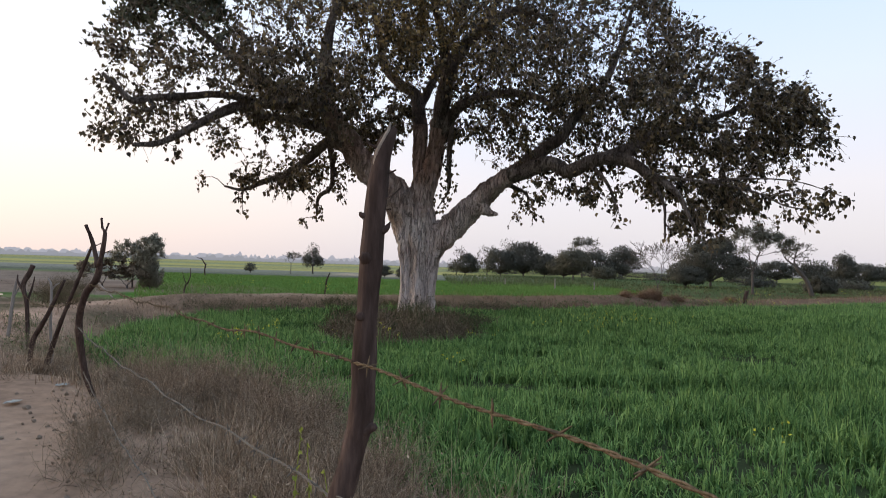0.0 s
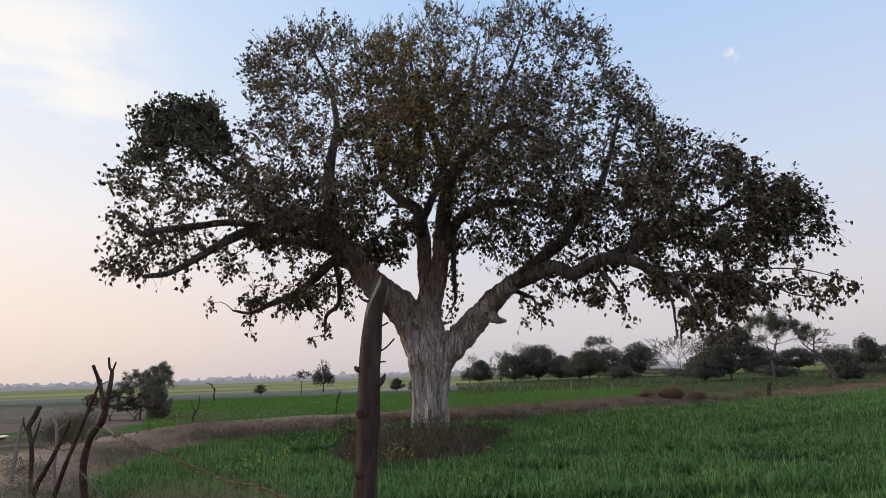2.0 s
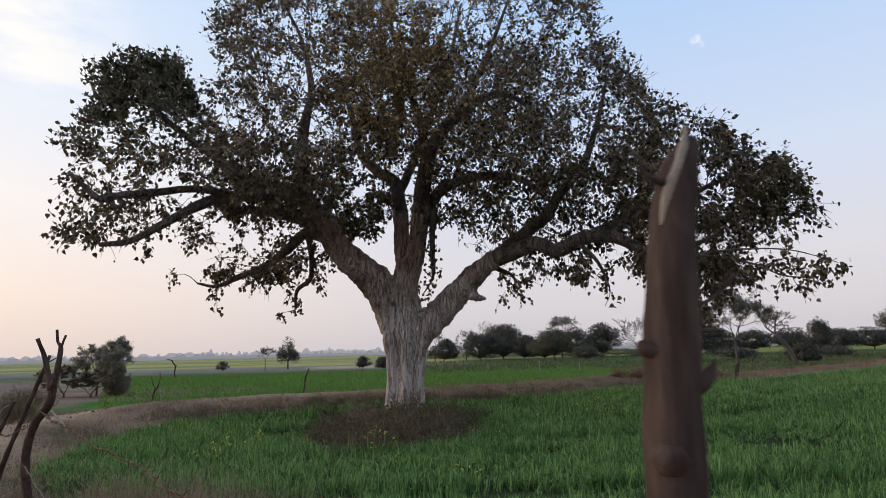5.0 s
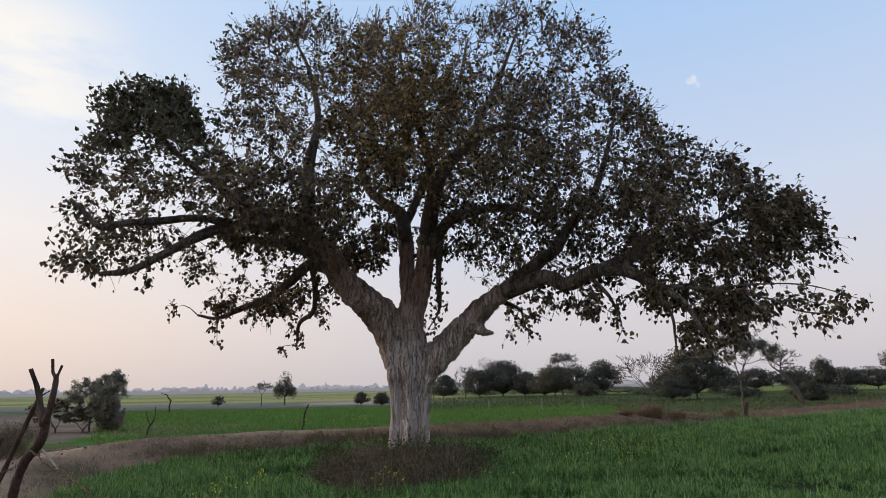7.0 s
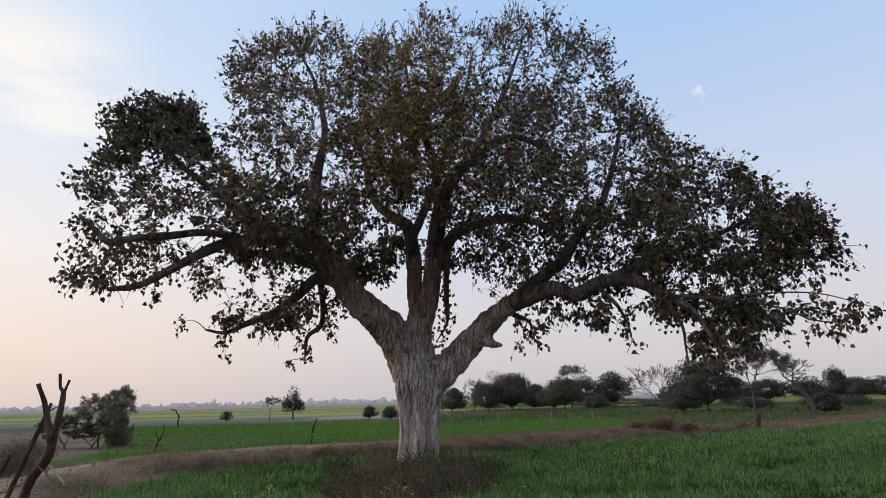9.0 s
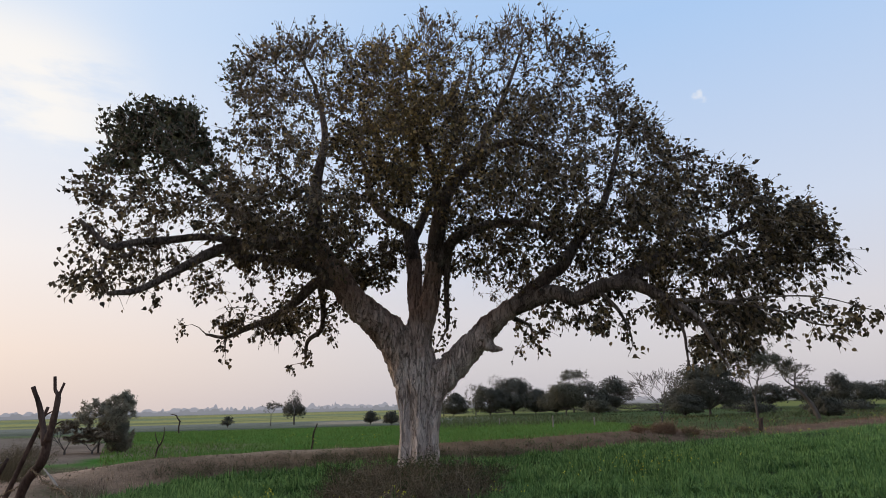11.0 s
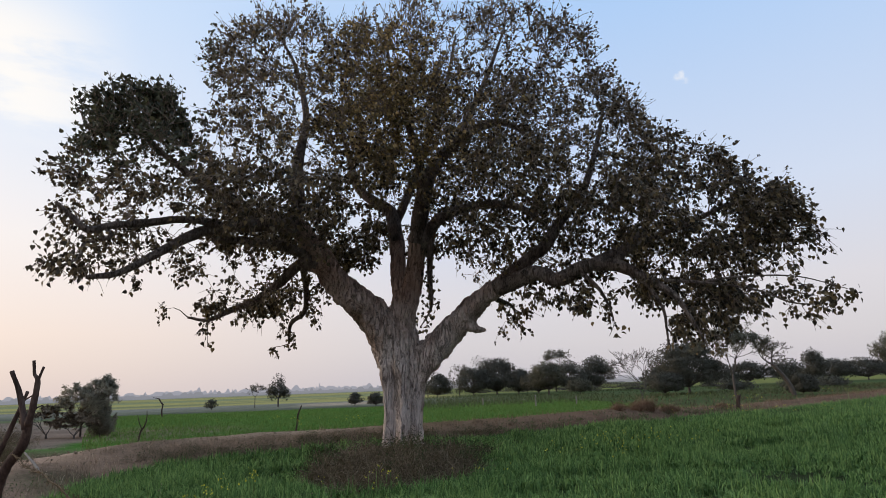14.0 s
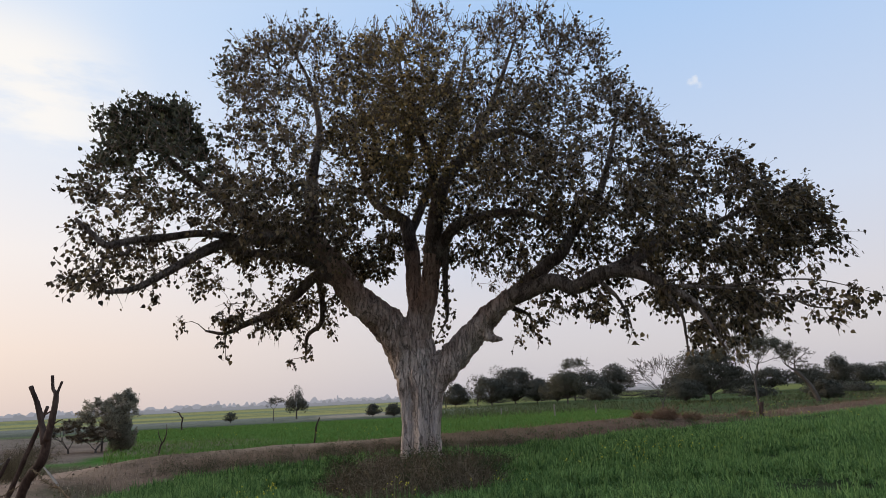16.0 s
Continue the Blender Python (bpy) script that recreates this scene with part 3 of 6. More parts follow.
TRUNK_PARTS = [
    [(-0.76, 17.05, -0.12, 0.46), (-0.74, 17.05, 0.35, 0.33), (-0.73, 17.05, 1.5, 0.31), (-0.76, 17.0, 2.3, 0.33), (-0.90, 16.95, 2.9, 0.40)],
    [(-0.46, 17.15, -0.12, 0.68), (-0.46, 17.15, 0.3, 0.54), (-0.45, 17.15, 1.3, 0.50), (-0.46, 17.1, 2.2, 0.48), (-0.50, 17.05, 2.9, 0.45)],
    [(-0.18, 17.05, -0.12, 0.42), (-0.21, 17.05, 0.35, 0.32), (-0.18, 17.05, 1.3, 0.31), (-0.08, 17.0, 2.0, 0.40), (0.25, 16.95, 2.4, 0.40)],
    [(-0.52, 16.75, -0.12, 0.34), (-0.52, 16.8, 0.35, 0.24), (-0.50, 16.82, 1.5, 0.24), (-0.55, 16.8, 2.6, 0.22)],
    [(-0.05, 16.85, -0.12, 0.26), (-0.10, 16.9, 0.35, 0.18), (-0.10, 16.9, 1.5, 0.17), (0.02, 16.85, 2.2, 0.2)],
    [(-0.95, 16.9, -0.12, 0.28), (-0.90, 16.92, 0.4, 0.18), (-0.86, 16.9, 1.5, 0.17), (-0.92, 16.85, 2.4, 0.2)],
    [(-0.45, 17.5, -0.12, 0.45), (-0.45, 17.4, 0.4, 0.36), (-0.45, 17.3, 2.0, 0.32)],
    # the three great limbs where they leave the trunk
    [(-0.75, 17.05, 2.04, 0.37), (-0.88, 17.0, 2.73, 0.47), (-1.2, 16.8, 3.28, 0.48), (-1.84, 16.4, 3.86, 0.405), (-2.33, 16.1, 4.51, 0.335), (-2.7, 15.8, 5.07, 0.29), (-3.02, 15.5, 5.48, 0.24)],
    [(-0.47, 17.1, 2.04, 0.42), (-0.51, 17.1, 2.73, 0.41), (-0.45, 17.0, 3.28, 0.375), (-0.35, 16.9, 3.84, 0.33)],
    [(-0.4, 17.0, 3.3, 0.26), (-0.53, 17.1, 4.31, 0.225), (-0.55, 17.4, 5.43, 0.20)],
    [(-0.33, 16.9, 3.45, 0.29), (-0.15, 16.7, 4.23, 0.255), (-0.02, 16.4, 5.17, 0.225)],
    [(-0.25, 17.1, 1.49, 0.34), (-0.01, 17.0, 2.02, 0.40), (0.39, 16.9, 2.45, 0.40), (1.04, 16.5, 3.1, 0.345), (1.46, 16.2, 3.53, 0.295), (2.08, 15.8, 3.89, 0.235)],
    [(0.92, 16.5, 3.12, 0.25), (1.13, 16.42, 2.94, 0.20), (1.30, 16.36, 2.83, 0.13), (1.44, 16.3, 2.78, 0.07), (1.58, 16.28, 2.77, 0.025)],
]


def slim(z):
    return 0.84 + 0.16 * min(1.0, max(0.0, (z - 1.1) / 0.9))


TRUNK_PARTS = [[(-0.52 + (x + 0.52) * slim(z), y, z, r * slim(z)) for x, y, z, r in p] for p in TRUNK_PARTS]
TRUNK_PARTS = [[(x, y, z, r * (0.92 if z < 0.1 else 0.88 if z < 2.6 else 0.82 if x > 0.5 else 0.92 if x > -1.0 else 0.82)) for x, y, z, r in p] for p in TRUNK_PARTS]


def build_trunk():
    v, f = merge([tube(p, 26, 8, 0.10, i, lobes=0.06 if i < 7 else 0.025) for i, p in enumerate(TRUNK_PARTS)])
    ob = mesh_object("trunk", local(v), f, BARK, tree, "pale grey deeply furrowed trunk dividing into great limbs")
    re = ob.modifiers.new("union", "REMESH")
    re.mode, re.voxel_size, re.use_smooth_shade = "VOXEL", 0.026, True
    sm = ob.modifiers.new("soften", "SMOOTH")
    sm.factor, sm.iterations = 0.5, 2
    for name, size, force in (("furrow", 0.13, 0.14), ("pit", 0.045, 0.05)):
        tex = bpy.data.textures.new(name, "CLOUDS")
        tex.noise_scale, tex.noise_depth = size, 2
        dm = ob.modifiers.new(name, "DISPLACE")
        dm.texture, dm.strength, dm.mid_level = tex, force, 0.5
        dm.texture_coords, dm.texture_coords_object = "OBJECT", grain
    for p in TRUNK_PARTS[7:12]:
        remember(p)


grain = new("grain", None)
grain.parent = tree
grain.scale = (1, 1, 7.0)
build_trunk()

BOUGHS = {
    "upright_left": [(-2.97, 15.6, 5.3, 0.19), (-2.85, 15.6, 5.79, 0.175), (-2.89, 15.6, 6.57, 0.15), (-2.83, 15.7, 7.19, 0.12), (-2.72, 15.8, 8.13, 0.085), (-3.0, 16.0, 9.48, 0.05), (-3.46, 16.0, 10.47, 0.025)],
    "long_left": [(-2.85, 15.6, 5.30, 0.21), (-3.41, 15.2, 5.23, 0.18), (-4.1, 14.9, 5.11, 0.15), (-4.71, 14.5, 4.89, 0.125), (-5.25, 14.1, 4.46, 0.095), (-5.91, 13.6, 3.88, 0.07), (-6.36, 13.2, 3.72, 0.04)],
    "clump_left": [(-3.47, 15.2, 5.21, 0.14), (-4.22, 14.8, 5.63, 0.105), (-5.03, 14.5, 6.21, 0.08), (-5.7, 14.2, 6.76, 0.06), (-6.17, 14.0, 7.47, 0.035)],
    "dead_left": [(-4.2, 14.75, 5.05, 0.10), (-4.86, 14.2, 5.09, 0.078), (-5.52, 13.8, 4.93, 0.08), (-6.07, 13.4, 4.77, 0.072), (-6.35, 13.1, 4.62, 0.07), (-6.6, 12.9, 4.85, 0.05), (-6.78, 12.7, 5.06, 0.032)],
    "dead_fork": [(-6.18, 13.4, 4.75, 0.045), (-5.99, 13.2, 4.49, 0.04), (-6.38, 13.1, 4.36, 0.04), (-6.41, 13.0, 4.07, 0.028), (-6.65, 12.9, 3.89, 0.015)],
    "low_left": [(-2.2, 16.2, 4.25, 0.13), (-2.86, 16.3, 4.49, 0.14), (-3.21, 16.4, 4.24, 0.12), (-3.63, 16.5, 3.91, 0.108), (-4.05, 16.6, 3.66, 0.095), (-4.64, 16.8, 3.49, 0.075), (-5.24, 17.0, 3.29, 0.05), (-5.76, 17.1, 3.38, 0.028)],
    "arch_left": [(-2.05, 16.25, 4.1, 0.18), (-2.67, 15.9, 4.61, 0.15), (-3.21, 15.6, 4.79, 0.125), (-3.91, 15.2, 4.84, 0.095), (-4.55, 14.8, 4.8, 0.055)],
    "hanging_left": [(-2.84, 16.3, 4.46, 0.078), (-2.82, 16.8, 3.87, 0.066), (-2.95, 17.3, 3.44, 0.06), (-3.36, 17.8, 3.22, 0.052), (-3.47, 18.2, 2.74, 0.03)],
    "centre_back": [(-0.54, 17.3, 5.2, 0.20), (-0.71, 17.6, 6.11, 0.18), (-1.18, 17.9, 6.53, 0.145), (-1.67, 18.2, 7.13, 0.115), (-1.89, 18.5, 8.1, 0.085), (-2.26, 18.8, 9.49, 0.045)],
    "centre_arch": [(-0.04, 16.45, 5.0, 0.225), (0.08, 16.2, 5.85, 0.21), (0.23, 16.0, 6.44, 0.182), (0.46, 15.9, 6.85, 0.168), (0.88, 15.7, 7.29, 0.15), (1.42, 15.4, 7.58, 0.122), (2.04, 15.1, 7.61, 0.088), (2.59, 14.9, 7.2, 0.045)],
    "centre_right": [(-0.02, 16.5, 4.8, 0.16), (0.4, 16.2, 5.43, 0.145), (0.95, 15.9, 5.67, 0.127), (1.74, 15.6, 5.72, 0.105), (2.43, 15.3, 5.52, 0.075), (2.98, 15.0, 4.91, 0.04)],
    "centre_front": [(0.17, 16.1, 6.26, 0.13), (-0.02, 15.7, 7.15, 0.105), (-0.36, 15.2, 8.13, 0.07), (-0.62, 14.9, 9.02, 0.045), (-0.7, 14.8, 9.88, 0.02)],
    "centre_rear": [(-0.59, 17.5, 5.77, 0.13), (-0.1, 18.2, 7.11, 0.115), (0.55, 18.6, 9.0, 0.085), (1.1, 18.8, 10.8, 0.05), (1.4, 18.8, 12.2, 0.022)],
    "top_right": [(0.92, 15.7, 7.29, 0.10), (1.5, 16.0, 8.49, 0.08), (2.05, 16.3, 9.78, 0.055), (2.53, 16.5, 11.09, 0.025)],
    "rising_right": [(1.9, 15.9, 3.78, 0.21), (2.6, 15.7, 4.38, 0.165), (3.01, 15.6, 4.69, 0.14), (3.37, 15.7, 5.22, 0.125), (4.08, 15.9, 6.06, 0.095), (4.58, 16.1, 7.25, 0.068), (4.96, 16.2, 8.56, 0.035)],
    "long_right": [(1.8, 15.95, 3.72, 0.22), (2.67, 15.4, 3.97, 0.185), (3.11, 15.1, 3.75, 0.168), (3.59, 14.8, 3.97, 0.165), (4.23, 14.5, 3.97, 0.14), (4.77, 14.1, 3.55, 0.10), (5.18, 13.8, 3.16, 0.07), (5.39, 13.6, 2.65, 0.042), (5.61, 13.5, 2.08, 0.012)],
    "hook_right": [(3.49, 14.8, 3.92, 0.06), (3.85, 14.65, 3.5, 0.042), (4.02, 14.55, 3.1, 0.03), (4.1, 14.5, 2.71, 0.010), (3.97, 14.5, 2.4, 0.006)],
    "drop_right": [(4.71, 14.1, 3.55, 0.055), (4.95, 13.9, 2.92, 0.036), (4.99, 13.9, 2.46, 0.024), (4.99, 13.9, 2.07, 0.012)],
    "drop_fork": [(4.97, 13.9, 2.5, 0.022), (5.09, 13.8, 2.34, 0.016), (5.25, 13.8, 2.28, 0.009)],
    "outer_right": [(3.59, 14.8, 3.97, 0.12), (4.76, 14.8, 4.44, 0.10), (6.07, 14.7, 4.91, 0.07), (7.27, 14.6, 5.4, 0.045), (8.29, 14.5, 5.62, 0.02)],
    "upper_right": [(4.23, 14.5, 4.0, 0.092), (5.37, 15.2, 5.06, 0.072), (6.47, 15.8, 6.36, 0.05), (7.1, 16.0, 7.18, 0.025)],
    "whip_right": [(4.8, 14.15, 3.55, 0.045), (5.72, 13.6, 3.38, 0.03), (6.63, 13.2, 3.13, 0.020), (7.07, 12.9, 2.84, 0.017), (7.41, 12.6, 2.74, 0.011)],
    "whip_upper": [(5.72, 13.6, 3.38, 0.028), (6.39, 13.3, 3.43, 0.022), (7.34, 13.0, 3.36, 0.013), (8.06, 12.6, 3.03, 0.007)],
    "spur_right": [(1.55, 16.15, 3.62, 0.08), (2.15, 16.8, 3.49, 0.05), (2.42, 17.2, 3.39, 0.036), (2.48, 17.4, 3.05, 0.015)],
    "spur_fork": [(2.33, 17.1, 3.41, 0.018), (2.65, 17.4, 3.30, 0.011), (2.95, 17.6, 3.34, 0.007), (3.3, 17.8, 3.20, 0.003)],
    "hanging_centre": [(0.30, 16.3, 5.3, 0.08), (0.25, 16.6, 4.22, 0.07), (0.28, 16.8, 3.6, 0.055), (0.22, 16.8, 3.3, 0.03), (0.01, 16.8, 2.97, 0.012)],
    "thread_left": [(-5.24, 17.0, 3.29, 0.014), (-5.23, 17.0, 2.97, 0.008), (-5.19, 16.9, 2.66, 0.007)],
}
for i, p in enumerate(BOUGHS.values()):
    v, f = tube(p, 14, 6, 0.11, i + 20)
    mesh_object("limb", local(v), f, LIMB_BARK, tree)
    remember(p)

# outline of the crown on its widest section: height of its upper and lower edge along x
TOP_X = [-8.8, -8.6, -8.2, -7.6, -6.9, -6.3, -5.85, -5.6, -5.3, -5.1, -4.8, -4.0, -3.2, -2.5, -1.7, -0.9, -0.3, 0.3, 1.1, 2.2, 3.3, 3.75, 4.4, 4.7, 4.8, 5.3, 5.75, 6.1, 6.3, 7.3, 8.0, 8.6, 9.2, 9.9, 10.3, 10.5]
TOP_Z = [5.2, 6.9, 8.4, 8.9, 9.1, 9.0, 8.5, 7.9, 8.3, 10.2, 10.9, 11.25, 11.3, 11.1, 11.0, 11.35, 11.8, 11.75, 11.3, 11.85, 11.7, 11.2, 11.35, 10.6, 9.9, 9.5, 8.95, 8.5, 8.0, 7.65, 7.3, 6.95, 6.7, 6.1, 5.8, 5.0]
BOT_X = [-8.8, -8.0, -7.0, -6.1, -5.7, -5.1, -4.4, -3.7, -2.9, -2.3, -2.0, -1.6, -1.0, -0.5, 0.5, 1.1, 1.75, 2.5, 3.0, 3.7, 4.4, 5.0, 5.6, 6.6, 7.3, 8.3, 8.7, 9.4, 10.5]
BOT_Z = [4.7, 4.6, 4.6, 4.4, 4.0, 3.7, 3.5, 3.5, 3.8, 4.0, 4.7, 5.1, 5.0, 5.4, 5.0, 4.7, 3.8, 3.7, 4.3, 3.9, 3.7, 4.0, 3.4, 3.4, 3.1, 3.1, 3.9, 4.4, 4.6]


def crown_points(count):
    """Places for leafy sprays inside the crown: a broad dome whose sides come forward."""
    out = []
    while len(out) < count:
        x, u = rng.uniform(-8.8, 10.5), rng.uniform(0, 1)
        z = rng.uniform(2.6, 12.0)
        top, bot = np.interp(x, TOP_X, TOP_Z) , np.interp(x, BOT_X, BOT_Z)
        if not bot < z < top:
            continue
        edge = min(top - z, z - bot, (x + 9.0) * 1.2, (10.8 - x) * 1.2)
        if z < bot + 1.9 and rng.uniform() > (0.30 + 0.3 * (z - bot)) * (0.7 if x < -3.5 else 1.0):
            continue
        hole = noise.noise(Vector((x * 0.75, z * 0.75, 4.2))) + 0.5 * noise.noise(Vector((x * 1.6, z * 1.6, 9)))
        if hole < -0.30 and z < 8.5 and rng.uniform() > 0.25:
            continue
        # thick in the heart of the dome, thinner towards the top and the left shoulder
        core = ((x - 0.6) / 3.0) ** 2 + ((z - 8.0) / 1.6) ** 2 < 1 + 0.5 * noise.noise(Vector((x * 0.8, z * 0.8, 17)))
        if not core and (z > 9.3 and -0.5 < x < 4.5 or x < -2.8 and 7.9 < z < 9.4) and rng.uniform() < 0.22:
            continue
        if not core and z > 7.2 and x < 4.5 and rng.uniform() < 0.12 + 0.06 * sstep(-0.5, -2.5, x) + 0.22 * sstep(8.0, 10.5, z):
            continue
        if not core and 1.5 < x < 7.0 and z > 5.6 and rng.uniform() < 0.22:
            continue
        if x > 4.0 and z > top - 2.4 and rng.uniform() < 0.18:
            continue
        if x > 6.0 and 3.4 < z < 4.6 and rng.uniform() < 0.25:
            continue
        if x < -5.3 and 5.6 < z < 7.35 and rng.uniform() < 0.62:
            continue
        thick = 3.4 * math.sqrt(min(1, edge / 3.0)) * max(0.25, 1 - (x / 12.5) ** 2)
        depth = np.interp(x, [-9, -3, 0, 3, 10], [13.4, 15.6, 16.5, 15.6, 13.2]) + rng.uniform(-1, 1) * thick
        depth += 1.1 * min(1.0, max(0.0, (6.6 - z) / 1.6))
        if noise.noise(Vector((x * 0.85, depth * 0.85, z * 0.85 + 31))) < -0.08 and rng.uniform() < (0.2 if core else 0.6):
            continue
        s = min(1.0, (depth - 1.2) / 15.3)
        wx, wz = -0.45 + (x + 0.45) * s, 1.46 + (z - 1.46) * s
        if wz < 3.5 and (-2.5 < wx < 4.6 or wx < -4.8):
            continue
        out.append((wx, depth, wz, u))
    return np.array(out)


def build_crown():
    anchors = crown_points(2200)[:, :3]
    # the tight leafy head on the left limb
    main = len(anchors)
    for cx, cz, rx, rz, count in ((-6.6, 6.95, 0.42, 0.36, 12), (-6.1, 7.05, 0.55, 0.42, 17), (-5.5, 7.1, 0.5, 0.40, 17), (-6.5, 7.55, 0.25, 0.22, 4), (-5.85, 7.65, 0.35, 0.15, 5), (-5.35, 7.55, 0.3, 0.2, 5), (-5.2, 6.75, 0.45, 0.3, 12), (-6.85, 6.6, 0.3, 0.25, 5)):
        b = rng.normal(size=(count, 3))
        b /= np.linalg.norm(b, axis=1, keepdims=True)
        b *= rng.uniform(0, 1, (count, 1)) ** 0.45
        anchors = np.vstack([anchors, np.array((cx, 13.9, cz)) + b * np.array((rx, 0.6, rz))])
    for cx, cy, cz, rx, ry, rz, count in ((3.6, 14.9, 3.3, 0.6, 0.4, 0.26, 12), (2.9, 15.5, 3.5, 0.5, 0.4, 0.22, 6), (-3.9, 17.0, 3.65, 0.8, 0.4, 0.25, 7), (-4.9, 16.6, 3.7, 0.5, 0.5, 0.22, 7), (7.6, 13.9, 4.6, 0.5, 0.5, 0.6, 11), (2.2, 16.0, 5.7, 1.0, 0.8, 0.45, 12), (3.4, 15.4, 5.7, 0.8, 0.7, 0.5, 10), (4.9, 15.4, 6.1, 0.8, 0.6, 0.6, 20), (-4.75, 15.6, 9.4, 0.35, 0.5, 0.8, 14), (2.6, 16.6, 5.0, 0.9, 0.6, 0.5, 10), (3.6, 15.8, 4.8, 0.7, 0.6, 0.4, 10), (4.6, 15.2, 4.6, 0.8, 0.6, 0.4, 18), (5.8, 14.0, 2.72, 0.75, 0.5, 0.40, 20), (6.5, 13.8, 2.9, 0.6, 0.5, 0.40, 16), (6.0, 14.2, 3.3, 1.1, 0.7, 0.45, 20), (5.1, 14.3, 3.5, 0.5, 0.5, 0.3, 12), (-1.75, 17.8, 5.1, 0.75, 0.5, 0.55, 34), (-1.1, 17.9, 5.6, 0.7, 0.5, 0.4, 22), (0.2, 17.9, 5.1, 0.45, 0.5, 0.5, 14), (-2.3, 17.4, 5.7, 0.6, 0.5, 0.5, 8)):
        b = rng.normal(size=(count, 3))
        b /= np.linalg.norm(b, axis=1, keepdims=True)
        b *= rng.uniform(0, 1, (count, 1)) ** 0.45
        anchors = np.vstack([anchors, np.array((cx, cy, cz)) + b * np.array((rx, ry, rz))])
    # the browned front of the dome
    b = rng.normal(size=(165, 3))
    b /= np.linalg.norm(b, axis=1, keepdims=True)
    b *= rng.uniform(0, 1, (165, 1)) ** 0.4
    anchors = np.vstack([anchors, np.array((-0.75, 14.1, 7.7)) + b * np.array((1.6, 1.2, 1.9))])
    # foliage along the low limbs
    for key, count in (("low_left", 18), ("arch_left", 2), ("long_left", 15), ("dead_fork", 10), ("hanging_left", 7), ("long_right", 30), ("hook_right", 2), ("outer_right", 18), ("whip_right", 8), ("whip_upper", 10), ("spur_right", 5)):
        q = smooth_line(BOUGHS[key], 8)[10:]
        c = q[rng.integers(0, len(q), count), :3] + rng.normal(0, 1, (count, 3)) * np.array((0.28, 0.36, 0.17)) + np.array((0, 0.45, -0.03))
        anchors = np.vstack([anchors, c])
    low = (anchors[:, 2] < 3.85) & (anchors[:, 0] < -5.1) & (anchors[:, 1] < 15.8)
    main -= int(low[:main].sum())
    anchors = anchors[~low]
    nodes = np.vstack(SKELETON)
    pos, rad = list(nodes[:, :3]), list(nodes[:, 3])
    arr = np.array(pos)
    heart = np.array((-0.3, 16.6, 4.2))
    first = np.array([np.min(np.linalg.norm(arr - a, axis=1)) for a in anchors])
    lines, radii = [], []
    P, Rr = np.zeros((len(arr) + 5 * len(anchors), 3)), np.zeros(len(arr) + 5 * len(anchors))
    P[:len(arr)], Rr[:len(arr)] = arr, rad
    m = len(arr)
    far = np.linalg.norm(P - heart, axis=1)
    for k in np.argsort(first):
        a = anchors[k]
        cost = np.linalg.norm(P[:m] - a, axis=1) + 0.12 * far[:m]
        i = int(np.argmin(cost))
        s = P[i]
        gap = np.linalg.norm(a - s)
        mid = (s + a) / 2 + rng.normal(0, 0.10 * gap + 0.01, 3) + np.array((0, 0, 0.10 * gap))
        t = np.linspace(0, 1, 6)[:, None]
        line = (1 - t) ** 2 * s + 2 * t * (1 - t) * mid + t ** 2 * a
        line[1:-1] += rng.normal(0, 0.035 * min(1, gap), (4, 3))
        r0 = min(Rr[i] * 0.75, 0.008 + 0.017 * gap)
        r = np.linspace(max(r0, 0.006), 0.005, 6)
        lines.append(line)
        radii.append(r)
        P[m:m + 5], Rr[m:m + 5] = line[1:], r[1:]
        far[m:m + 5] = np.linalg.norm(line[1:] - heart, axis=1)
        m += 5
    v, q = many_tubes(np.array(lines), np.array(radii), 3)
    tw = [(v, q)]
    # sprays of twigs with leaves
    n = len(anchors)
    per = 7
    A = np.repeat(anchors, per, axis=0)
    outward = A - np.array((-0.3, 16.4, 6.0))
    outward /= np.linalg.norm(outward, axis=1, keepdims=True)
    high = np.clip((A[:, 2] - 5.5) / 4.0, -0.6, 1)[:, None]
    D = rng.normal(0, 0.75, A.shape) + 0.55 * outward + np.array((0, 0, 0.55)) * high
    head = (A[:, 0] < -4.7) & (A[:, 2] > 6.3) & (A[:, 1] < 15)
    D[head] = rng.normal(0, 0.5, (head.sum(), 3)) + np.array((-0.1, 0, 0.75))
    D /= np.linalg.norm(D, axis=1, keepdims=True)
    scale = np.repeat(np.where(np.arange(n) < main, 1.0, 0.62), per)
    scale = np.where(head, 0.9, scale)
    length = scale * rng.uniform(0.18, 0.58, len(A)) * (1 + 0.35 * np.clip(high[:, 0], 0, 1))
    t = np.linspace(0, 1, 4)
    bend = np.array((0, 0, -0.22)) * (1 - 0.6 * np.clip(high, 0, 1))
    T = A[:, None] + D[:, None] * (length[:, None] * t)[..., None] + bend[:, None] * (length[:, None] * t ** 2)[..., None]
    T[:, 1:] += rng.normal(0, 0.018, T[:, 1:].shape)
    tw.append(many_tubes(T[:, [0, 2, 3]], np.array([0.0088, 0.0052, 0.0032]) * (1 + 0.25 * np.clip(high, 0, 1)), 3))
    v, f = merge(tw)
    twigs = mesh_object("twigwork", local(v), f, TWIG, tree, "fine grey leafless twig ends")
    tagged(twigs, kind="stuff")
    num = 6
    u = rng.uniform(0.18, 1.05, (len(A), num))
    i0 = np.clip((u * 3).astype(int), 0, 2)
    fr = (u * 3 - i0)[..., None]
    rows = np.arange(len(A))[:, None]
    pos = T[rows, i0] * (1 - fr) + T[rows, i0 + 1] * fr
    bare = sstep(8.6, 11.2, A[:, 2])[:, None] * 0.5
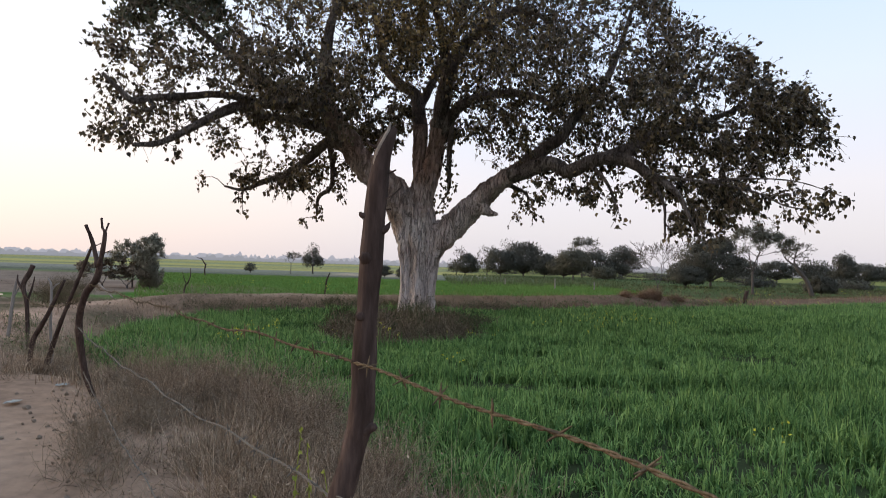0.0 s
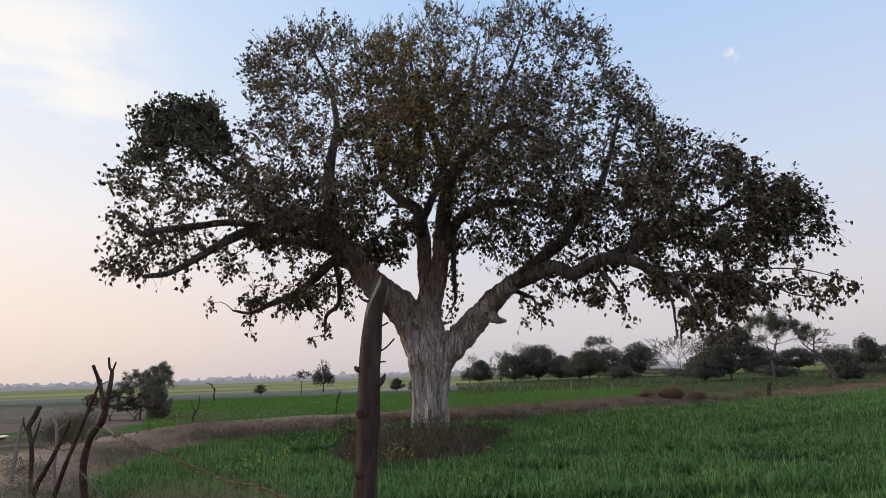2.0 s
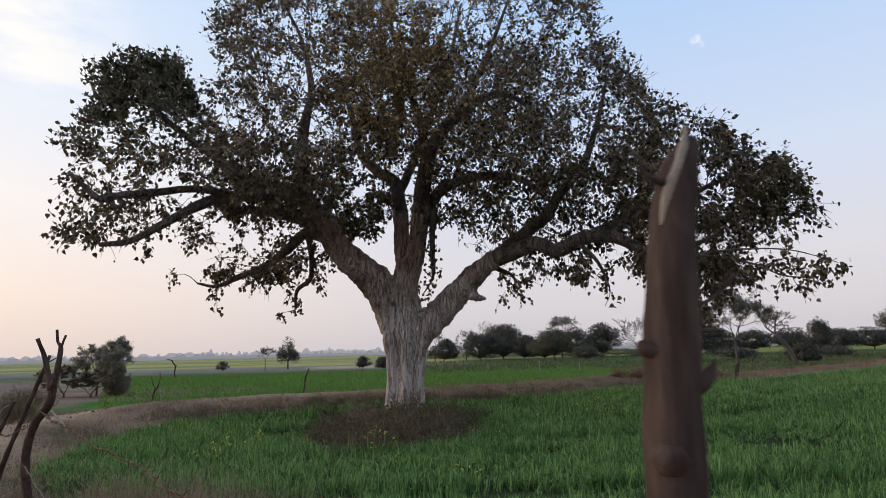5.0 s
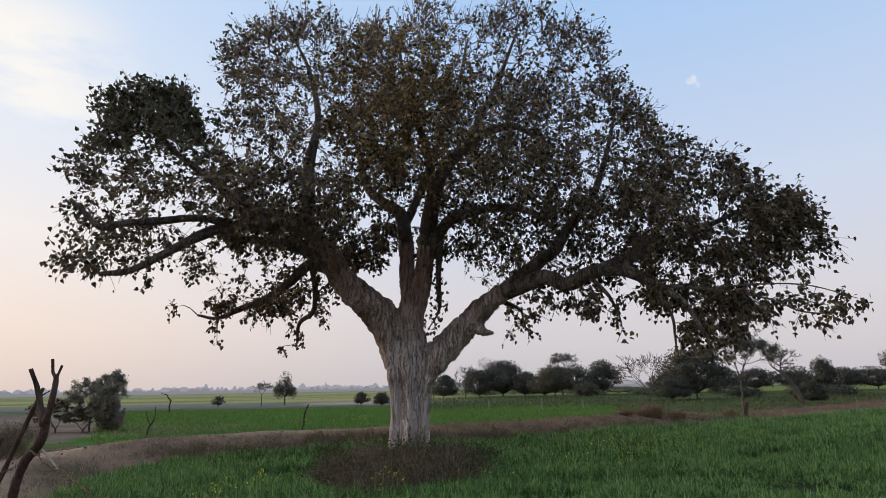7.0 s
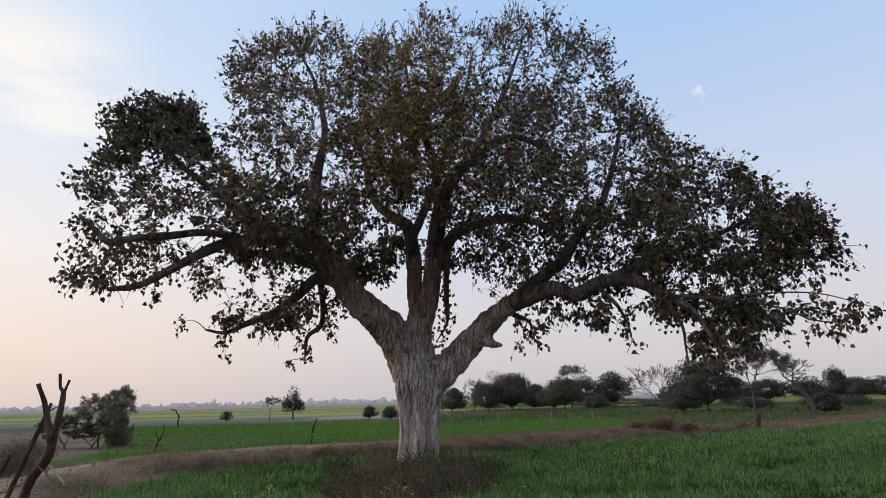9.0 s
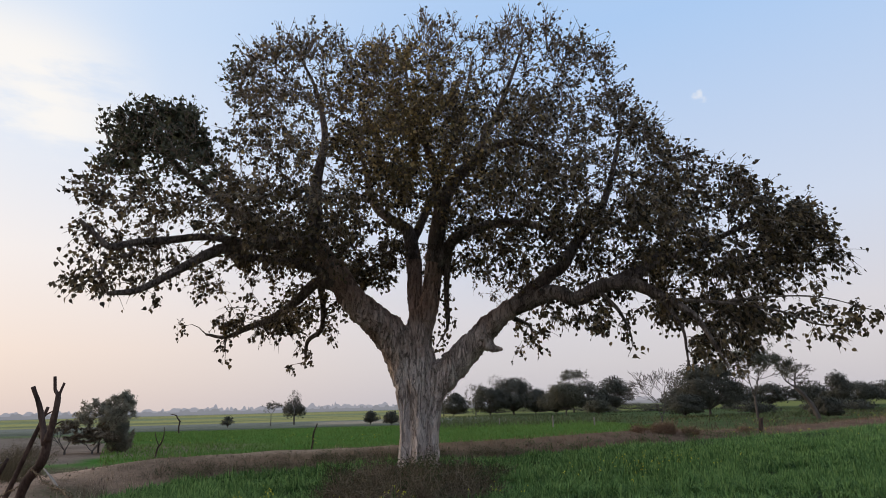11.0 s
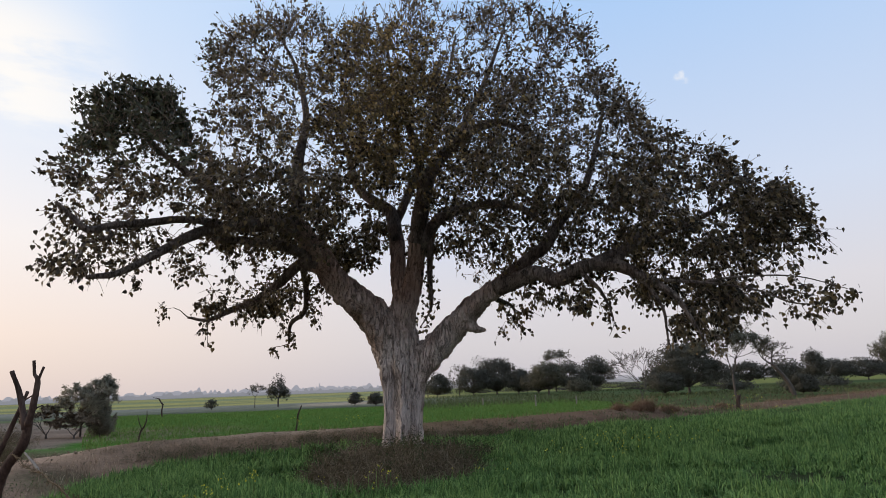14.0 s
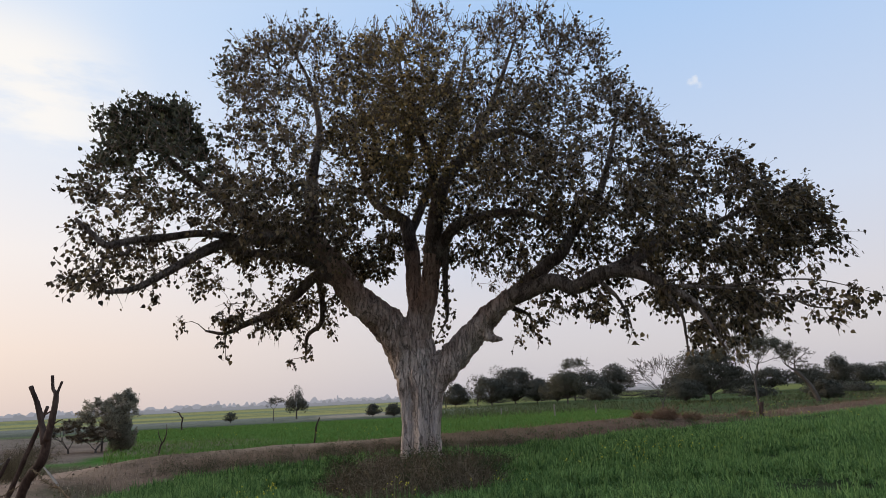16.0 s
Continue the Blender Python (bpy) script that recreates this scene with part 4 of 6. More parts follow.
    keep = (rng.uniform(size=u.shape) > bare + 0.33).ravel()
    axis = 0.5 * D[:, None] + rng.normal(0, 0.5, pos.shape) + np.array((0, 0, -0.75)) * (1 - 0.5 * np.clip(high, 0, 1))[:, None]
    pos, axis = pos.reshape(-1, 3)[keep], axis.reshape(-1, 3)[keep]
    pos = pos + rng.normal(0, 0.035, pos.shape)
    size = rng.uniform(0.052, 0.102, len(pos)) * np.where(pos[:, 2] > 6.5, 0.9, 1.05)
    dead = smooth_line(BOUGHS["dead_left"], 10)[22:, :3]
    clear = np.array([np.min(np.linalg.norm(dead - p, axis=1)) for p in pos]) > 0.36
    clear |= rng.uniform(size=len(pos)) < 0.08
    # the stout limbs stand mostly clear of leaves on their near side
    stout = nodes[nodes[:, 3] > 0.075]
    for x, y, z, r in stout:
        ahead = y - pos[:, 1]
        over = (np.hypot(pos[:, 0] - x, pos[:, 2] - z) < r + 0.10) & (ahead > -0.1) & (ahead < 1.1)
        clear &= ~over | (rng.uniform(size=len(pos)) > 0.12)
    pos, axis, size = pos[clear], axis[clear], size[clear]
    clump = (pos[:, 0] < -4.6) & (pos[:, 2] > 6.0)
    clump &= pos[:, 1] < 15.2
    brown = (rng.uniform(size=len(pos)) < 0.9 * np.exp(-((pos[:, 0] + 0.7) / 1.9) ** 2) * sstep(5.4, 6.8, pos[:, 2]) * sstep(18.0, 15.5, pos[:, 1])) & ~clump
    plain = ~clump & ~brown
    leaf_cloud(local(pos[plain]), axis[plain], size[plain], LEAF, "leaves", tree)
    leaf_cloud(local(pos[brown]), axis[brown], size[brown], LEAF_BROWN, "leaves", tree)
    axis[clump] += np.array((0, 0, 0.9))
    size[clump] *= 1.12
    leaf_cloud(local(pos[clump]), axis[clump], size[clump], LEAF_FRESH, "leaves", tree)
    for ob in tree.children:
        if ob.name.startswith("leaves"):
            tagged(ob, "dark green heart-shaped leaves, some browned", kind="stuff")


build_crown()


def shoots(starts, aim, spread, length, leaves, size, leaf, label):
    """Upright end shoots, each with leaves up its length."""
    S = np.array(starts, float)
    n = len(S)
    D = np.array(aim) + rng.normal(0, spread, (n, 3))
    D /= np.linalg.norm(D, axis=1, keepdims=True)
    L = rng.uniform(length[0], length[1], n)
    t = np.linspace(0, 1, 6)
    T = S[:, None] + D[:, None] * (L[:, None] * t)[..., None]
    T[:, 1:] += np.cumsum(rng.normal(0, 0.022, (n, 5, 3)), axis=1)
    v, q = many_tubes(T, np.broadcast_to(np.linspace(0.0135, 0.0045, 6), (n, 6)), 4)
    # side twigs
    k = 3
    B = np.repeat(T[:, 2:5].reshape(-1, 3), k, axis=0)
    E = np.repeat(np.repeat(D, 3, axis=0), k, axis=0) * 0.5 + rng.normal(0, 0.6, B.shape)
    E /= np.linalg.norm(E, axis=1, keepdims=True)
    Q = B[:, None] + E[:, None] * (rng.uniform(0.06, 0.30, len(B))[:, None] * np.linspace(0, 1, 3))[..., None]
    v2, q2 = many_tubes(Q, np.broadcast_to(np.array([0.007, 0.0055, 0.0038]), (len(B), 3)), 3)
    v, f = merge([(v, q), (v2, q2)])
    tagged(mesh_object("twigwork", local(v), f, TWIG, tree), kind="stuff")
    ends = np.vstack([T[:, 1:].reshape(-1, 3), Q[:, 1:].reshape(-1, 3)])
    P = ends[rng.integers(0, len(ends), int(n * leaves))] + rng.normal(0, 0.03, (int(n * leaves), 3))
    ax = rng.normal(0, 0.6, P.shape) + np.array((0, 0, 0.2 if leaf is LEAF_FRESH else -0.4))
    tagged(leaf_cloud(local(P), ax, rng.uniform(size[0], size[1], len(P)), leaf, "leaves", tree), label, kind="stuff")


def crown_tops(count, lo, hi):
    x = rng.uniform(lo, hi, count)
    z = np.interp(x, TOP_X, TOP_Z) - rng.uniform(0.2, 1.0, count)
    y = 16.3 + rng.uniform(-1.4, 1.6, count)
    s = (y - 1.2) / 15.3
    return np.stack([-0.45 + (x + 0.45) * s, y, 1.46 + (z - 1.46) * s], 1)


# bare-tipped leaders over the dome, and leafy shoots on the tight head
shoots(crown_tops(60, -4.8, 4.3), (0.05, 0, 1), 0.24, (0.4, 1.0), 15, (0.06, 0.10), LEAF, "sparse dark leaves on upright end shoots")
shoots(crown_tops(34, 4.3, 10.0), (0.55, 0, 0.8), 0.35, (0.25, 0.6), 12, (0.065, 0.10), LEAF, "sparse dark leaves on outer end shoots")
HEAD = [(-7.0, 7.35), (-6.9, 7.6), (-6.75, 7.2), (-6.55, 7.6), (-6.4, 7.3), (-6.2, 7.5), (-6.0, 7.55), (-5.85, 7.6), (-5.7, 7.5), (-5.55, 7.6), (-5.4, 7.5), (-5.2, 7.45), (-5.05, 7.3), (-4.95, 7.0), (-6.8, 7.1)]
shoots([(x + 0.06 * rng.normal(), 13.9 + rng.uniform(-0.5, 0.5), z - 0.08 + rng.uniform(-0.18, 0.18)) for x, z in HEAD * 2], (-0.06, 0, 1), 0.17, (0.25, 0.6), 20, (0.07, 0.105), LEAF_FRESH, "fresh green leaves on upright shoots")
shoots([(x, y, z) for x, y, z in ((-6.7, 13.3, 6.2), (-6.8, 13.2, 6.0), (-6.6, 13.3, 5.9), (-6.9, 13.2, 5.8), (-6.5, 13.3, 6.1))], (-0.8, 0, 0.1), 0.3, (0.3, 0.7), 16, (0.075, 0.105), LEAF, "dark leaves on drooping outer shoots")


def leaf_tuft(places, count, spread, name):
    """Small bunches of leaves at the ends of hanging twigs."""
    P = np.repeat(np.array(places, float), count, axis=0)
    P = P + np.clip(rng.normal(0, 1, P.shape), -1.5, 1.5) * np.array(spread)
    ax = rng.normal(0, 0.5, P.shape) + np.array((0, 0, -0.9))
    ob = leaf_cloud(local(P), ax, rng.uniform(0.075, 0.115, len(P)), LEAF, name, tree)
    tagged(ob, kind="stuff")


leaf_tuft([(-5.19, 16.9, 2.66)], 9, (0.10, 0.1, 0.06), "hanging_leaves")
leaf_tuft([(-3.47, 18.2, 2.74)], 12, (0.09, 0.1, 0.10), "hanging_leaves")
leaf_tuft([(4.25, 14.5, 2.50)], 7, (0.08, 0.1, 0.07), "hanging_leaves")
leaf_tuft([(4.99, 13.9, 2.15), (5.05, 13.9, 2.25)], 6, (0.08, 0.1, 0.08), "hanging_leaves")
leaf_tuft([(7.45, 12.6, 2.74), (7.6, 12.6, 2.8), (7.85, 12.6, 2.75), (8.0, 12.6, 2.95), (7.75, 12.6, 2.95)], 22, (0.17, 0.15, 0.10), "hanging_leaves")
leaf_tuft([(0.26, 16.8, 3.6), (0.1, 16.8, 3.1), (0.25, 16.6, 4.1)], 30, (0.14, 0.15, 0.25), "hanging_leaves")
leaf_tuft([(2.45, 17.3, 3.1), (2.2, 16.8, 3.4), (2.7, 17.4, 3.35)], 28, (0.13, 0.12, 0.13), "hanging_leaves")
leaf_tuft([(-6.75, 13.0, 4.15), (-6.5, 13.0, 4.25), (-6.95, 12.9, 4.4), (-6.3, 13.1, 4.0)], 20, (0.15, 0.15, 0.12), "hanging_leaves")


# ---- wheat and other crops ----
def scatter(x0, x1, y0, y1, density):
    n = int((x1 - x0) * (y1 - y0) * density)
    return rng.uniform(x0, x1, n), rng.uniform(y0, y1, n)


def brush_mound(x, y):
    return np.minimum(np.hypot((x + 0.75) / 1.38, (y - 12.25) / 1.8), np.hypot((x + 0.35) / 1.5, (y - 15.6) / 1.6))


def wheat(x0, x1, y0, y1, tufts, each, width, name, segs):
    """Wheat drilled in close tufts that fan out and nod."""
    x, y = scatter(x0, x1, y0, y1, tufts)
    d = outside(x, y)
    k = (d < -0.05 - 0.12 * rng.uniform(size=len(x))) & (brush_mound(x, y) > 0.96 + 0.1 * rng.uniform(size=len(x)))
    x, y = x[k], y[k]
    k = (x < 0.8 * y + 0.9) | (rng.uniform(size=len(x)) < 0.2) | (y < 2.2)
    x, y = x[k], y[k]
    big = value_noise(x, y, 2.6, 3)
    mid = value_noise(x * 0.5, y, 0.7, 8)
    swath = sstep(0.12, 0.42, value_noise(x * 0.45, y * 1.3, 1.7, 77))
    k = (mid > -0.55 + 0.3 * rng.uniform(size=len(x))) & (rng.uniform(size=len(x)) > 0.28 * swath)
    x, y, big, mid, swath = x[k], y[k], big[k], mid[k], swath[k]
    h = np.repeat(0.29 + 0.06 * big + 0.09 * mid - 0.15 * swath + rng.normal(0, 0.042, len(x)), each)
    x, y = np.repeat(x, each), np.repeat(y, each)
    n = len(x)
    s = 0.030 if tufts > 40 else 0.06
    x, y = x + rng.normal(0, s, n), y + rng.normal(0, s, n)
    h = h * rng.choice([1.03, 1, 0.97, 0.92, 0.8], n)
    ob = blades(np.stack([x, y, ground_z(x, y) - 0.02], 1), np.clip(h, 0.10, 0.7), width * rng.uniform(0.6, 1.3, n), np.abs(rng.normal(0.44 if segs > 2 else 0.60, 0.26, n)), WHEAT, name, segs, droop=0.9)
    tagged(ob, "dense green young wheat standing in the field", "wheat", kind="stuff")


wheat(-4.5, 8, 2.2, 8, 150, 12, 0.0135, "wheat_crop", 3)
wheat(1, 14, -7, 2.2, 24, 6, 0.03, "wheat_crop", 1)
wheat(8, 22, 2.2, 8, 30, 6, 0.03, "wheat_crop", 1)
wheat(-7, 12, 8, 14, 115, 10, 0.0165, "wheat_crop", 2)
wheat(12, 20, 8, 14, 60, 6, 0.030, "wheat_crop", 1)
wheat(-7, 20, 14, 22, 75, 9, 0.026, "wheat_crop", 2)
wheat(2, 42, 22, 50, 30, 6, 0.038, "wheat_crop", 1)


def green_field():
    x, y = scatter(-26, 14, 22, 58, 60)
    d = outside(x, y)
    k = (d > 3.2) & (x > -12.3 - (y - 26) * 0.46)
    x, y = x[k], y[k]
    h = 0.15 + 0.05 * value_noise(x, y, 4, 12) + rng.normal(0, 0.04, len(x))
    ob = blades(np.stack([x, y, ground_z(x, y) - 0.01], 1), np.clip(h, 0.08, 0.5), rng.uniform(0.04, 0.08, len(x)), np.abs(rng.normal(0.7, 0.4, len(x))), CROP, "young_crop", 1)
    tagged(ob, "bright green young crop beyond the earth bank", "crop", kind="stuff")


green_field()


def herbage():
    x, y = scatter(1, 62, 34, 112, 9)
    patch = value_noise(x * 0.35, y, 6, 41)
    k = (outside(x, y) > 3.5) & (rng.uniform(size=len(x)) < np.clip(0.35 + 1.6 * patch, 0.06, 1)) & (y > 46 - 0.1 * x)
    x, y, patch = x[k], y[k], patch[k]
    h = np.clip(0.22 + 0.3 * patch + rng.normal(0, 0.06, len(x)), 0.10, 0.5)
    ob = blades(np.stack([x, y, ground_z(x, y) - 0.02], 1), h, rng.uniform(0.10, 0.28, len(x)), np.abs(rng.normal(0.6, 0.4, len(x))), ROUGH_GREEN, "rough_herbage", 1)
    tagged(ob, "dull olive rough herbage between far fields", "herbage", kind="stuff")
    x, y = scatter(14, 62, 33, 66, 14)
    k = (outside(x, y) > 1.5) & (rng.uniform(size=len(x)) < np.clip(0.4 + 1.6 * value_noise(x * 0.35, y, 5, 44), 0.05, 1))
    x, y = x[k], y[k]
    ob = blades(np.stack([x, y, ground_z(x, y) - 0.02], 1), rng.uniform(0.08, 0.36, len(x)), rng.uniform(0.04, 0.10, len(x)), np.abs(rng.normal(0.7, 0.4, len(x))), HUSK, "dry_undergrowth", 1)
    tagged(ob, "dry brown undergrowth beyond the wheat", "undergrowth", kind="stuff")


herbage()


# ---- dry grass, brush, flowers ----
def dry_grass():
    x, y = scatter(-8.5, 3.2, 0.7, 18.5, 900)
    d = outside(x, y)
    patch = value_noise(x, y, 0.8, 21)
    p = sstep(-0.35, 0.1, d) * sstep(1.7, 1.0, d) * np.clip(0.55 + 1.2 * patch, 0.04, 1) * np.where(y > 6.5, 0.30, 1.0)
    k = (rng.uniform(size=len(x)) < p) & (np.hypot(x - 0.0, y - 0.3) > 0.9) & (np.hypot(x + 0.44, y - 1.25) > 0.75)
    x, y = x[k], y[k]
    h = np.clip(0.13 + 0.11 * value_noise(x, y, 0.7, 22) + rng.normal(0, 0.05, len(x)), 0.03, 0.36) * np.where(d[k] > 0.9, 0.6, 1.0)
    ob = blades(np.stack([x, y, ground_z(x, y) - 0.02], 1), h, rng.uniform(0.004, 0.010, len(x)), np.abs(rng.normal(0.55, 0.4, len(x))), STRAW, "dry_grass", 2)
    tagged(ob, "dry straw-brown grass on the bank by the fence", "grass", kind="stuff")
    x, y = scatter(-10, 34, 14, 46, 95)
    d = outside(x, y)
    p = sstep(-0.3, 0.3, d) * sstep(3.2, 2.2, d) * np.clip(0.55 + 1.0 * value_noise(x, y, 1.6, 25), 0.1, 1)
    k = rng.uniform(size=len(x)) < p
    x, y = x[k], y[k]
    h = np.clip(0.08 + 0.12 * value_noise(x, y, 1.1, 26) + rng.normal(0, 0.05, len(x)), 0.04, 0.5)
    ob = blades(np.stack([x, y, ground_z(x, y) - 0.02], 1), h, rng.uniform(0.009, 0.022, len(x)), np.abs(rng.normal(0.5, 0.3, len(x))), STRAW, "dry_grass", 1)
    tagged(ob, "short dry grass on the earth bank", "grass", kind="stuff")
    x, y = scatter(0, 46, 18, 54, 55)
    d = outside(x, y)
    k = (d > 0) & (d < 3.4) & (rng.uniform(size=len(x)) < np.clip(0.35 + 1.3 * value_noise(x, y, 1.8, 27), 0.03, 1))
    x, y = x[k], y[k]
    h = np.clip(0.16 + 0.16 * value_noise(x, y, 1.3, 28) + rng.normal(0, 0.05, len(x)), 0.05, 0.42)
    ob = blades(np.stack([x, y, ground_z(x, y) - 0.02], 1), h, rng.uniform(0.016, 0.036, len(x)), np.abs(rng.normal(0.5, 0.3, len(x))), TUSSOCK, "rusty_grass", 1)
    tagged(ob, "rust-brown dry grass along the far bank", "grass", kind="stuff")


dry_grass()


def brush(centres, spread, height, stems, name, label, mat=BRUSH, leaf=None, leaves=0, thick=0.004, small=1.0):
    """Tangled dead stems, each with side shoots, and a few small leaves."""
    c = np.array(centres, float)
    n = len(c) * stems
    base = np.repeat(c, stems, axis=0) + np.concatenate([rng.normal(0, spread * .35, (n, 2)), np.zeros((n, 1))], 1)
    D = np.concatenate([rng.normal(0, 0.55, (n, 2)), rng.uniform(0.5, 1.0, (n, 1))], 1)
    D /= np.linalg.norm(D, axis=1, keepdims=True)
    L = height * rng.uniform(0.5, 1.15, n)
    t = np.linspace(0, 1, 3)
    P = base[:, None] + D[:, None] * (L[:, None] * t)[..., None] + np.array((0, 0, -0.12)) * (L[:, None] * t ** 2)[..., None]
    P[:, 1:] += rng.normal(0, 0.05 * height, P[:, 1:].shape)
    parts = [many_tubes(P, np.broadcast_to(np.linspace(thick, thick * .4, 3), (n, 3)), 3)]
    S = P[np.repeat(np.arange(n), 3), np.tile([1, 1, 2], n)]
    D2 = rng.normal(0, 0.7, S.shape) + np.array((0, 0, 0.35))
    l2 = height * rng.uniform(0.15, 0.45, len(S))
    Q = S[:, None] + D2[:, None] * (l2[:, None] * np.linspace(0, 1, 2))[..., None]
    parts.append(many_tubes(Q, np.broadcast_to(np.linspace(thick * .6, thick * .3, 2), (len(S), 2)), 3))
    v, f = merge(parts)
    ob = mesh_object(name, v, f, mat)
    tagged(ob, label, "brush", kind="stuff")
    if leaf:
        E = Q[:, -1]
        pick = rng.integers(0, len(E), leaves)
        pos = E[pick] + rng.normal(0, 0.05, (leaves, 3))
        lo = leaf_cloud(pos, rng.normal(0, 1, (leaves, 3)), small * rng.uniform(0.03, 0.065, leaves), leaf, "leaves", ob, 0.24, False)
        tagged(lo, kind="stuff")


def ring(cx, cy, rx, ry, n, lo=0.0):
    a, r = rng.uniform(0, 2 * np.pi, n), np.sqrt(rng.uniform(lo, 1, n))
    x, y = cx + rx * r * np.cos(a), cy + ry * r * np.sin(a)
    return np.stack([x, y, ground_z(x, y) - 0.02], 1)


def weed_bush(x, y, r, h, mat, leaf, count, name, label, leaf_size=(0.022, 0.05)):
    """One low bush: stems fanning from a root, leaves thickest towards an uneven shell."""
    z = on_ground(x, y) - 0.03
    ob = empty(name, label, "bush", "bushes under the fig")
    ob.location = (x, y, z)
    n = 90
    D = rng.normal(0, 1, (n, 3))
    D[:, 2] = np.abs(D[:, 2]) * 0.9 + 0.25
    D /= np.linalg.norm(D, axis=1, keepdims=True)
    E = D * np.array((r, r, h)) * rng.uniform(0.75, 1.25, (n, 1))
    B = rng.normal(0, 0.25 * r, (n, 3)) * np.array((1, 1, 0))
    t = np.linspace(0, 1, 4)[None, :, None]
    P = B[:, None] * (1 - t) + E[:, None] * t
    P[:, 1:] += rng.normal(0, 0.03, P[:, 1:].shape)
    parts = [many_tubes(P, np.broadcast_to(np.linspace(0.006, 0.0025, 4), (n, 4)), 3)]
    S = P[np.repeat(np.arange(n), 4), np.tile([1, 2, 3, 3], n)]
    F = S[:, None] + (D[np.repeat(np.arange(n), 4)] * 0.5 + rng.normal(0, 0.7, S.shape))[:, None] * (rng.uniform(0.06, 0.2, len(S))[:, None] * np.linspace(0, 1, 2))[..., None]
    parts.append(many_tubes(F, np.broadcast_to(np.array([0.0035, 0.002]), (len(S), 2)), 3))
    v, f = merge(parts)
    tagged(mesh_object("stemwork", v, f, mat, ob), kind="stuff")
    # leaves gather in tufts
    tips = F[rng.integers(0, len(F), 60), -1]
    Q = tips[rng.integers(0, 60, count)] + rng.normal(0, 0.055, (count, 3))
    Q[:, 2] = np.abs(Q[:, 2])
    tagged(mesh_leaves(Q, leaf_size, leaf, ob), kind="stuff")


def mesh_leaves(Q, size, leaf, ob):
    return leaf_cloud(Q, rng.normal(0, 1, Q.shape) + np.array((0, 0, 0.3)), rng.uniform(size[0], size[1], len(Q)), leaf, "leaves", ob, 0.26, False)


# heap of dead brush and weeds before the trunk: uneven bushes shoulder to shoulder
for k in range(30):
    a, r = k * 2.4, math.sqrt((k + 0.5) / 30)
    hx, hy = -0.72 + 1.32 * r * math.cos(a) + 0.10 * rng.normal(), 12.35 + 1.7 * r * math.sin(a) + 0.12 * rng.normal()
    green = (hx > -0.3 and hy > 12.4) or k % 7 == 3
    tall = (0.58 - 0.20 * r * r) * rng.uniform(0.6, 1.15) * (0.45 if hy > 12.9 else 1.0)
    if green:
        weed_bush(hx, hy, rng.uniform(0.26, 0.40), tall, WEED, WEED, 2200, "weed_bush", "dark leafy green weed bush under the fig")
    else:
        weed_bush(hx, hy, rng.uniform(0.28, 0.44), tall, BRUSH, HUSK, 1800, "dead_bush", "tangled dry brown dead bush under the fig", (0.018, 0.042))
brush(ring(-0.45, 15.6, 1.4, 1.0, 90), 0.25, 0.16, 14, "dead_brush", "low dry brown brush under the trunk", leaf=BRUSH, leaves=2200, thick=0.005)
brush(ring(0.65, 14.4, 0.7, 0.8, 45), 0.2, 0.30, 16, "weed_bush", "dark leafy weeds at the trunk's foot", leaf=WEED, leaves=8000, thick=0.005, small=0.8)


def bank_weeds(count, lo, hi, height, stems, seed, label, mat, leaves):
    """Bushy dead weeds on the bank between fence and wheat."""
    x, y = scatter(-4.6, 0.9, 1.9, 8.6, 60)
    d = outside(x, y)
    k = (d > lo) & (d < hi) & (value_noise(x, y, 0.55, seed) > 0.0) & (np.hypot(x + .2, y - .8) > 1.1) & ((x > -2.6) | (rng.uniform(size=len(x)) < 0.35))
    x, y = x[k][:count], y[k][:count]
    brush(np.stack([x, y, ground_z(x, y) - 0.02], 1), 0.16, height, stems, "dead_weeds", label, mat=mat, leaf=mat, leaves=leaves, thick=0.0016, small=0.35)


bank_weeds(95, -0.15, 1.1, 0.44, 60, 51, "bushy dead grey-brown weeds between fence and wheat", STRAW, 2600)
bank_weeds(150, 0.2, 1.7, 0.22, 20, 52, "bushy dead brown weeds on the bank", BRUSH, 3000)


brush([(x + 0.13 * rng.normal(), y + 0.13 * rng.normal(), on_ground(x, y) - 0.02) for x, y in ((-2.75, 6.45), (-2.35, 6.3), (-2.0, 6.05), (-1.75, 5.75), (-1.45, 5.85), (-1.25, 5.45), (-1.0, 4.95)) for _ in range(3)], 0.2, 0.52, 90, "dead_weeds", "tall bushy grey-brown dead weeds beside the wheat", mat=STRAW, leaf=BRUSH, leaves=1800, thick=0.0018, small=0.4)


